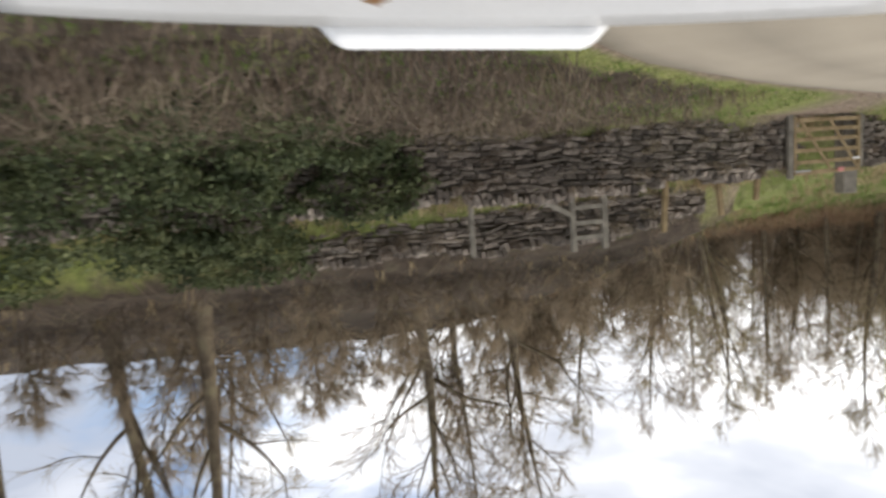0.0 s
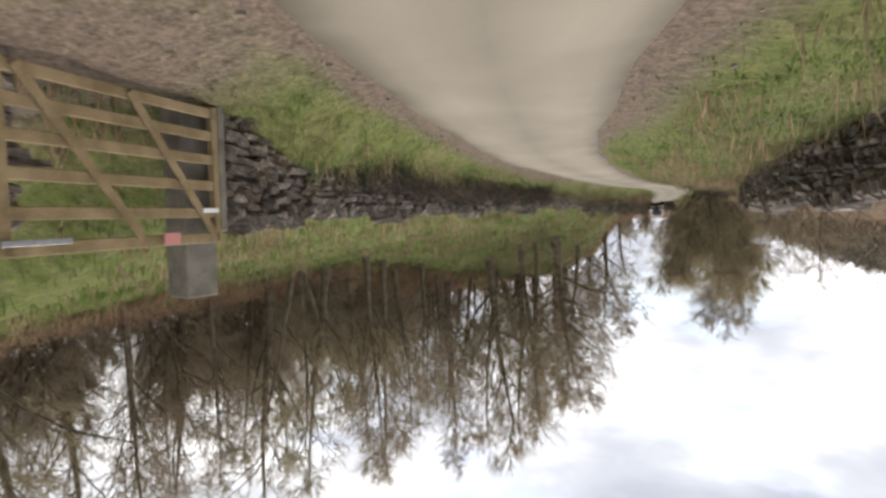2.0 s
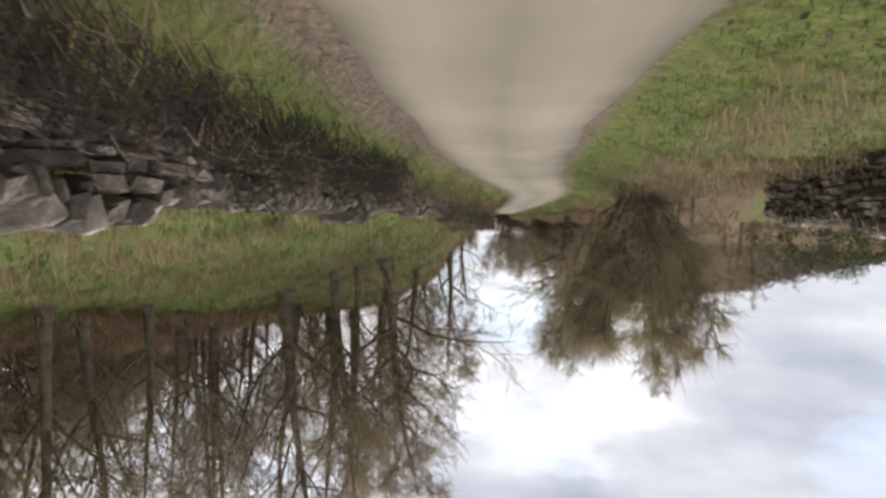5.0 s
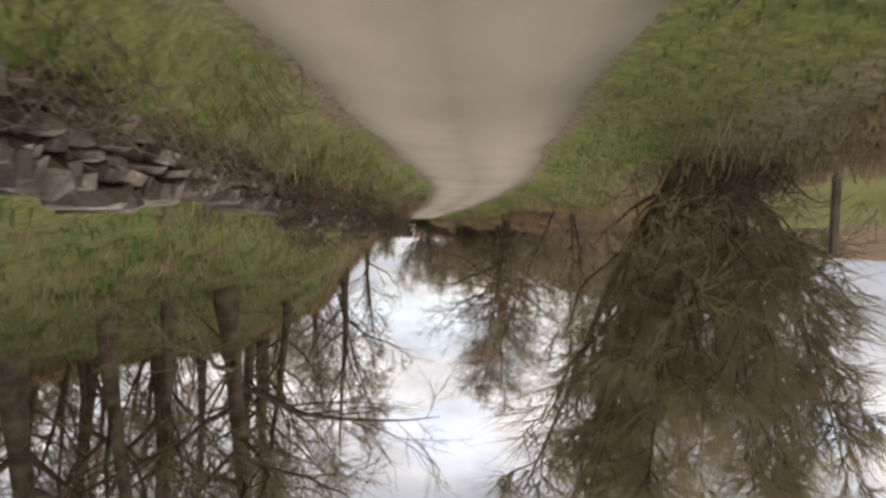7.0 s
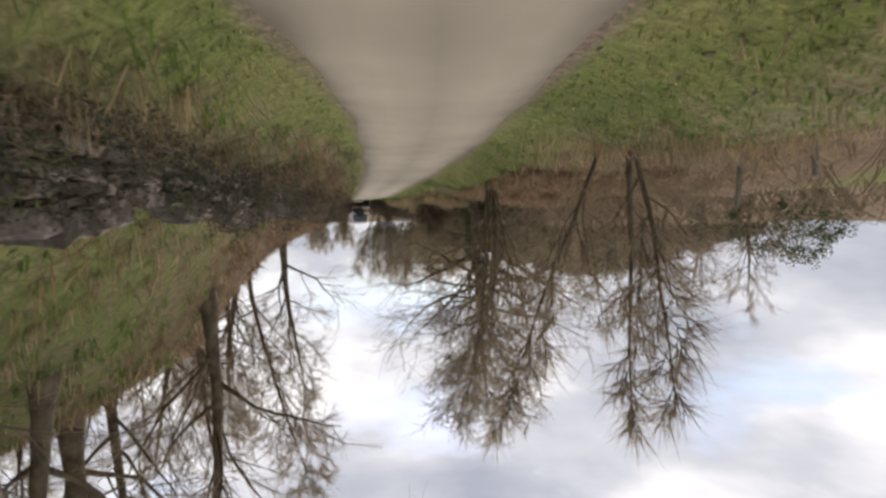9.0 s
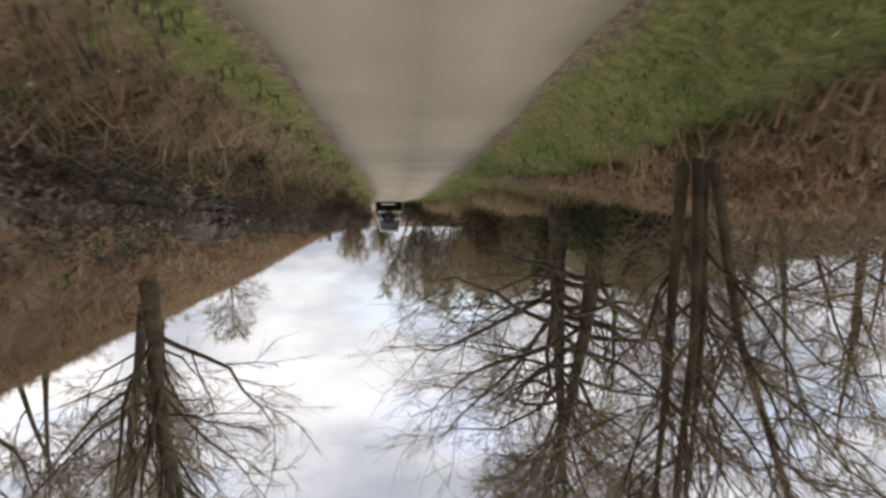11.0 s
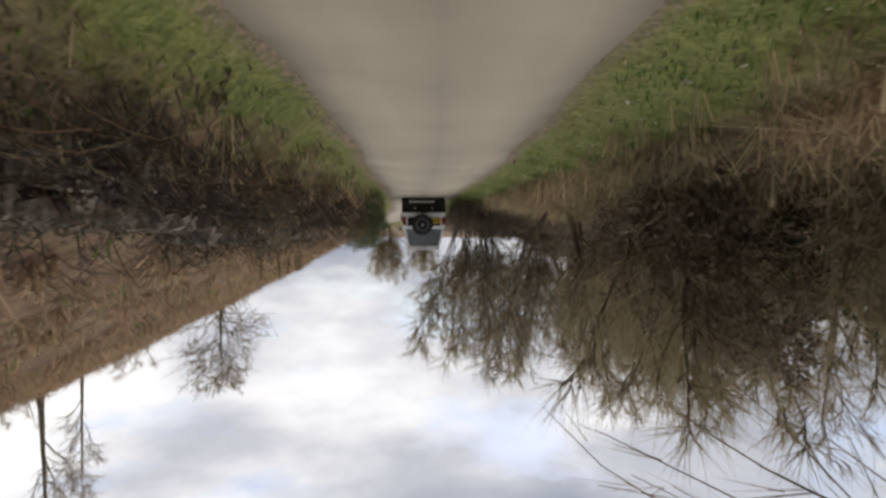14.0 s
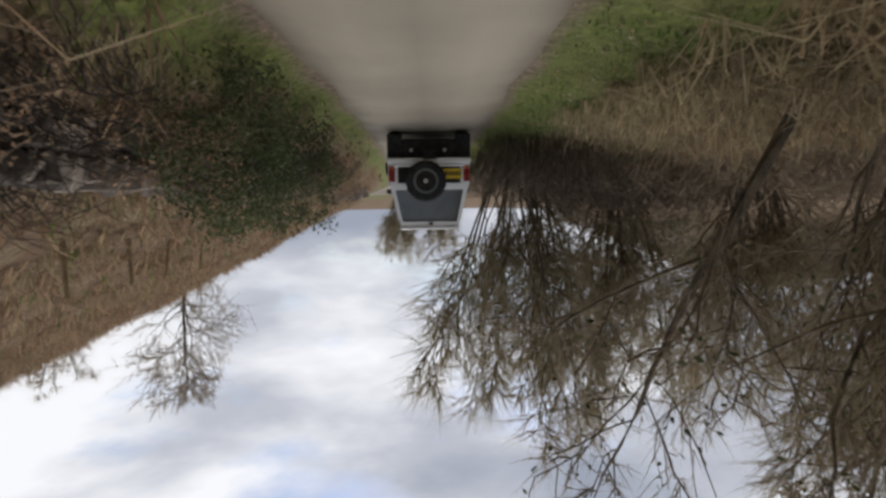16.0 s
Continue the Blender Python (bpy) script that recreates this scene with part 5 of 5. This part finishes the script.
def off_roader():
    j = thing("off_roader", pose(2.82, 92.6, 0.035, 0, 0, -9.5), "white short off-roader with a rear spare wheel on the lane", "car")
    hw = 0.80
    body = part("body", hull_box((-hw, 0.02, 0.60), (hw, 3.35, 1.12), 0.06, (0.02, 0.0, 0.02), 3), WHITE, j, "white painted steel body")
    part("bonnet", hull_box((-0.68, 2.25, 1.08), (0.68, 3.32, 1.20), 0.05, (0.05, 0.0, 0.12)), WHITE, j)
    # cabin: a frame with real window openings in the rear
    bm = bmesh.new()
    z0, z1, wb, wt = 1.08, 1.88, 0.76, 0.56
    outer = [(-wb, 0.03, z0), (wb, 0.03, z0), (wt, 0.16, z1), (-wt, 0.16, z1)]
    inner = [(-wb + 0.10, 0.043, z0 + 0.08), (wb - 0.10, 0.043, z0 + 0.08), (wt - 0.03, 0.147, z1 - 0.10), (-wt + 0.03, 0.147, z1 - 0.10)]
    vo, vi = [bm.verts.new(p) for p in outer], [bm.verts.new(p) for p in inner]
    deep = [bm.verts.new((x, y + 0.06, z)) for x, y, z in inner]
    for a in range(4):
        b = (a + 1) % 4
        bm.faces.new((vo[a], vo[b], vi[b], vi[a]))
        bm.faces.new((vi[a], vi[b], deep[b], deep[a]))
    front = [bm.verts.new(p) for p in ((-wb, 2.2, z0), (wb, 2.2, z0), (wt, 1.75, z1), (-wt, 1.75, z1))]
    bm.faces.new((vo[1], front[1], front[2], vo[2]))
    bm.faces.new((front[0], vo[0], vo[3], front[3]))
    bm.faces.new((front[1], front[0], front[3], front[2]))
    bm.faces.new((vo[3], vo[2], front[2], front[3]))
    part("cabin", bm, WHITE, j, "white hard top")
    bm = bmesh.new()
    bm.faces.new([bm.verts.new((x * 1.01, y + 0.05, z)) for x, y, z in inner])
    part("rear_window", bm, GLASS_TINT, j, "grey tinted rear window")
    part("roof", hull_box((-wt - 0.02, 0.12, z1 - 0.01), (wt + 0.02, 1.80, z1 + 0.05), 0.025), WHITE, j)
    for sx in (-1, 1):
        bm = bmesh.new()
        vs = [(sx * (wb - 0.03), 0.35, z0 + 0.12), (sx * (wb - 0.03), 1.15, z0 + 0.12), (sx * (wt + 0.055), 1.1, z1 - 0.12), (sx * (wt + 0.055), 0.42, z1 - 0.12)]
        bm.faces.new([bm.verts.new((x + sx * 0.012, y, z)) for x, y, z in vs])
        part("side_window", bm, GLASS_TINT, j)
        part("wheel_arch", hull_box((sx * hw - 0.06, 0.15, 0.62), (sx * hw + 0.06, 1.0, 0.86), 0.04, (0.01, 0.18, 0.18)), DARK, j, "black arch extension")
        wheel("rear_wheel", j, sx * 0.67, 0.55, 0.375, 0.375, 0.28)
        wheel("front_wheel", j, sx * 0.67, 2.75, 0.375, 0.375, 0.26)
        lamp = part("tail_light", hull_box((sx * 0.72 - 0.06, -0.02, 0.70), (sx * 0.72 + 0.06, 0.05, 1.0), 0.015), RED_LENS, j, "red tail light")
        part("indicator", hull_box((sx * 0.72 - 0.055, -0.026, 0.71), (sx * 0.72 + 0.055, -0.015, 0.76), 0.004), AMBER_LENS, lamp, "orange indicator lens")
        part("mud_flap", hull_box((sx * 0.67 - 0.14, 0.12, 0.08), (sx * 0.67 + 0.14, 0.14, 0.60), 0.006), RUBBER, j)
        part("door_mirror", hull_box((sx * 0.87 - 0.06, 1.95, 1.10), (sx * 0.87 + 0.06, 2.03, 1.20), 0.025), DARK, j)
    part("rear_panel", hull_box((-0.60, -0.014, 0.70), (0.60, 0.03, 1.03), 0.01), DARK, j, "dark lower tailgate panel")
    # Added dark block: stands in for the deep shade beneath the tail.
    part("tail_shade_block", hull_box((-0.53, 0.08, 0.17), (0.53, 0.45, 0.60), 0.05), DARK, j, "dark block standing in for the shade under the tail")
    for sx in (-0.3, 0.34):
        part("exhaust_tip", disc(0.032, 0.16, "Y", (sx, 0.03, 0.40), 0.006, 16), STEEL, j, "dull steel tail pipe")
    part("chassis", hull_box((-0.5, 0.15, 0.36), (0.5, 3.2, 0.62), 0.03), DARK, j, "dark chassis")
    part("axle", disc(0.055, 1.25, "X", (0, 0.55, 0.37)), DARK, j)
    part("differential", disc(0.15, 0.2, "Y", (0.05, 0.55, 0.37), 0.05), DARK, j)
    bumper = part("rear_bumper", hull_box((-hw, -0.10, 0.55), (hw, 0.02, 0.66), 0.04, segments=3), WHITE, j, "white tubular rear bumper")
    part("tow_bracket", hull_box((-0.12, -0.14, 0.42), (0.12, -0.03, 0.58), 0.01), DARK, bumper)
    part("bumper_rail", disc(0.022, 1.35, "X", (0, -0.115, 0.70)), WHITE, bumper)
    plate = part("number_plate", hull_box((-0.62, -0.035, 0.76), (-0.27, -0.02, 0.95), 0.004), PLATE, j, "yellow rear number plate")
    for k in range(6):
        x = -0.597 + k * 0.053
        part("plate_bar", hull_box((x, -0.041, 0.815), (x + 0.034, -0.034, 0.895), 0.0), DARK, plate)
    carrier = part("wheel_carrier", hull_box((-0.02, -0.10, 0.72), (0.20, 0.03, 1.10), 0.01), DARK, j)
    spare = new("spare_wheel")
    spare.parent = j
    spare.location = (0.07, -0.20, 1.0)
    part("tyre", disc(0.385, 0.22, "Y", bevel=0.06, sides=40), RUBBER, spare)
    part("cover", disc(0.21, 0.235, "Y", bevel=0.03), DARK, spare, "black wheel cover")
    part("trim_ring", disc(0.24, 0.228, "Y", bevel=0.012, sides=36), GLASS_TINT, spare, "dull grey ring round the cover")
    part("hub", disc(0.045, 0.25, "Y"), STEEL, spare)
    part("wiper", hull_box((-0.06, 0.13, 1.80), (0.02, 0.15, 1.84), 0.003), DARK, j)
    part("aerial", disc(0.006, 0.35, "Z", (0.0, 0.5, 2.08), sides=6), DARK, j)
    return j


off_roader()


# ---- bonnet of the car that waits at the junction ----
def waiting_car():
    eye, target, roll = PATH[0][1], PATH[0][2], PATH[0][3]
    base = look(eye, target, roll) @ Matrix(((-1, 0, 0, 0), (0, 0, -1, 0), (0, -1, 0, 0), (0, 0, 0, 1)))
    c = thing("waiting_car", base, "pale grey car front with a white lip beyond its bonnet", "car")
    nu, nv = 21, 9
    V, Q = [], []
    for j in range(nv):
        t = j / (nv - 1)
        for i in range(nu):
            u = -1 + 2 * i / (nu - 1)
            y = 0.72 + t * (0.61 - 0.055 * u * u)
            V.append((u * 0.96, y, -0.50 - 0.012 * u * u + 0.03 * (1 - t)))
    for j in range(nv - 1):
        for i in range(nu - 1):
            k = j * nu + i
            Q.append((k, k + 1, k + nu + 1, k + nu))
    top = link_mesh("bonnet", V, Q, SILVER, c, smooth=True)
    sol = top.modifiers.new("thickness", "SOLIDIFY")
    sol.thickness, sol.offset = 0.025, -1
    part("front_lip", hull_box((-0.42, 1.345, -0.56), (0.322, 1.44, -0.476), 0.03, (0.07, 0.0, 0.01), 3), WHITE, c, "glossy white lip")
    for sx in (-1, 1):
        part("wing", hull_box((sx * 0.80 - 0.15, 0.72, -0.95), (sx * 0.80 + 0.15, 1.20, -0.56), 0.04, (0.02, 0, 0.04)), SILVER, c)
        wheel("front_wheel", c, sx * 0.80, 0.90, -0.92, 0.30, 0.2)
    part("grille", hull_box((-0.65, 1.12, -0.90), (0.65, 1.24, -0.56), 0.03), DARK, c)
    part("bumper", hull_box((-0.92, 1.16, -0.98), (0.92, 1.34, -0.80), 0.05), DARK, c)
    part("scuttle", hull_box((-0.9, 0.66, -0.95), (0.9, 0.72, -0.50), 0.015), DARK, c)
    leaf = link_mesh("dead_leaf", [(0.10, 1.14, 0), (0.13, 1.155, 0.008), (0.165, 1.145, 0.003), (0.135, 1.125, 0)], [(0, 1, 2, 3)], LEAF_BROWN)
    leaf.matrix_world = base @ Matrix.Translation((0, 0, -0.486))
    tagged(leaf, "curled brown dead leaf lying on the bonnet", "leaf")


waiting_car()


# ---- dry-stone walls, stone by stone ----
def stone_shapes(count, seed):
    rng = np.random.RandomState(seed)
    out = []
    for _ in range(count):
        bm = bmesh.new()
        bmesh.ops.create_cube(bm, size=1.0)
        bmesh.ops.bevel(bm, geom=list(bm.edges), offset=0.17, segments=1, affect="EDGES")
        for v in bm.verts:
            v.co += Vector(rng.normal(0, 0.07, 3))
        me = bpy.data.meshes.new("stone")
        bm.to_mesh(me)
        bm.free()
        me.materials.append(STONE)
        out.append((me, np.array([v.co[:] for v in me.vertices]), [tuple(p.vertices) for p in me.polygons]))
    return out


STONES = stone_shapes(14, 5)


def along(line, d):
    """Place and heading at a distance along a polyline."""
    for a, b in zip(line, line[1:]):
        L = float(np.hypot(*(b - a)))
        u = (b - a) / L
        if d <= L:
            return a + u * d, u
        d -= L
    return line[-1], u


def dry_wall(name, label, line, top, thick, seed, single=None, base=None, cope=True, ragged=0.12, facing=-1):
    """A wall of rough courses along a line of its front face. top(y), base(y): heights. single(y): where each stone is an object."""
    rng = np.random.RandomState(seed)
    holder = thing(name, Matrix(), label, "wall", kind="structure")
    total = sum(float(np.hypot(*(b - a))) for a, b in zip(line, line[1:]))
    V, Fc, n, singles = [], [], 0, 0

    def lay(d, z, ln, ht, dp, tip=0.0, inset=0.0):
        nonlocal n, singles
        p, u = along(line, d)
        nrm = np.array([u[1], -u[0]])
        c = p + nrm * (dp / 2 + inset)
        yaw = math.atan2(u[1], u[0]) + rng.normal(0, 0.05)
        k = rng.randint(len(STONES))
        me, sv, sf = STONES[k]
        m = Matrix.Translation((c[0], c[1], z)) @ Matrix.Rotation(yaw, 4, "Z") @ Matrix.Rotation(tip + rng.normal(0, 0.09), 4, "Y") @ Matrix.Rotation(rng.normal(0, 0.08), 4, "X") @ Matrix.Diagonal((ln, dp, ht, 1))
        if single and single(p[1]) and singles < 300:
            s = new("stone", me)
            s.matrix_world = m
            s.parent = holder
            singles += 1
        else:
            M = np.array(m)
            V.append(sv @ M[:3, :3].T + M[:3, 3])
            Fc.extend(tuple(i + n for i in f) for f in sf)
            n += len(sv)

    # Core sheet closes the gaps; its dark colour stands in for shade between stones.
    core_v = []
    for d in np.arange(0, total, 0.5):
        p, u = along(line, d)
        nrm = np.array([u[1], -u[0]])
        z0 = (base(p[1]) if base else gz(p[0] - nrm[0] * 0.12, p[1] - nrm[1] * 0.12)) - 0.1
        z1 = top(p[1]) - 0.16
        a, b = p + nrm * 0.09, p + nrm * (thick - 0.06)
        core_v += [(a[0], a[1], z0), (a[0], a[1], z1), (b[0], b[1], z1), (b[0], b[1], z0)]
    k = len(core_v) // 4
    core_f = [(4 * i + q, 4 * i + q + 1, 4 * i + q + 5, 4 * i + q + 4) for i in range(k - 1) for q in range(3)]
    link_mesh("shade_core", core_v, core_f, CORE, holder)
    row = 0.0
    z_rel = 0.0
    while z_rel < 2.6:
        ht = rng.uniform(0.06, 0.125)
        d = rng.uniform(-0.2, 0)
        while d < total:
            ln = rng.uniform(0.12, 0.34) if rng.rand() < 0.75 else rng.uniform(0.34, 0.6)
            p, u = along(line, max(0.0, d + ln / 2))
            zb = base(p[1]) if base else gz(p[0] - u[1] * 0.12, p[1] + u[0] * 0.12) - 0.04
            lim = top(p[1]) - 0.12 + ragged * math.sin(p[1] * 1.9 + seed) * math.sin(p[1] * 0.63)
            if zb + z_rel + ht < lim:
                lay(max(0.0, d + ln / 2), zb + z_rel + ht / 2, ln * 0.99, ht * rng.uniform(0.86, 1.08), thick * rng.uniform(0.42, 0.6), inset=rng.uniform(-0.035, 0.04))
            elif zb + z_rel < lim and cope:
                for e in np.arange(0, ln, 0.13):
                    lay(max(0.0, d + e), zb + z_rel + 0.10, rng.uniform(0.08, 0.16), rng.uniform(0.13, 0.24), thick * rng.uniform(0.8, 1.0), tip=rng.normal(0.15, 0.12))
            d += ln
        z_rel += ht
    if V:
        rest = link_mesh("stones", np.concatenate(V), Fc, STONE, holder)
        tagged(rest, kind="stuff")
    return holder


near_gate = WALL[(WALL[:, 1] >= -8) & (WALL[:, 1] <= 14.7)]
dry_wall("wall_1", "high mossy dry-stone retaining wall by the junction", near_gate, lambda y: 1.42 - 0.25 * smooth01(12, 14.7, y), 0.45, 51, single=lambda y: 6.5 < y < 12.5)
upper = np.array([(0.75, 4.5), (0.72, 8.0), (0.78, 11.5), (0.9, 13.0)])
dry_wall("wall_2", "upper dry-stone wall behind the grassy terrace", upper, lambda y: 2.42 - 0.5 * float(smooth01(11.5, 13.0, y)), 0.45, 52, single=lambda y: 8 < y < 12, base=lambda y: 1.36)
lane_wall = WALL[(WALL[:, 1] >= 16.8) & (WALL[:, 1] <= 106)]
dry_wall("wall_3", "dark mossy dry-stone wall along the lane", lane_wall, lambda y: 1.16 - 0.24 * math.exp(-((y - 37) / 4.5) ** 2) + 0.04 * math.sin(y * 0.4) + 0.08 * float(smooth01(45, 75, y)), 0.5, 53, single=lambda y: 16.8 <= y < 27.0)
dry_wall("wall_4", "low rough dry-stone wall across the verge", LEFT_WALL[::-1].copy(), lambda y: 1.12 - 0.25 * float(smooth01(33, 38.5, y)), 0.5, 54, single=lambda y: 17 < y < 26)

# loose stones at the lane's edge
rng_s = np.random.RandomState(77)
pebbles = []
for me, _, _ in STONES[:6]:
    c = me.copy()
    c.materials.clear()
    c.materials.append(PEBBLE)
    pebbles.append(c)
for k in range(110):
    y = rng_s.uniform(11, 24) if k < 75 else rng_s.uniform(24, 80)
    sd_ = (1.25 + abs(rng_s.normal(0, 0.45))) * (-1 if rng_s.rand() < 0.65 else 1)
    cx = float(np.interp(y, LANE[:, 1], LANE[:, 0]))
    if side_of(WALL, np.array([cx + sd_]), np.array([y]))[0] > -0.1:
        continue
    q = rng_s.uniform(0.012, 0.034)
    o = new("loose_stone", pebbles[k % 6])
    o.matrix_world = pose(cx + sd_, y, gz(cx + sd_, y) + q * 0.2, rng_s.uniform(-15, 15), rng_s.uniform(-15, 15), rng_s.uniform(0, 360)) @ Matrix.Diagonal((q * 1.6, q * 1.2, q, 1))
    tagged(o, "small loose pale stone on the muddy verge", "stone", "loose stones on the verge")
for k in range(16):
    x, y = -3.05 + rng_s.normal(0, 0.3), 68.2 + rng_s.normal(0, 0.45)
    q = rng_s.uniform(0.05, 0.13)
    o = new("verge_stone", pebbles[k % 6])
    o.matrix_world = pose(x, y, gz(x, y) + q * 0.25, rng_s.uniform(-20, 20), rng_s.uniform(-20, 20), rng_s.uniform(0, 360)) @ Matrix.Diagonal((q * 1.5, q * 1.2, q * 0.8, 1))
    tagged(o, "fist-sized pale stone lying in the verge grass", "stone", "stones on the green bank")
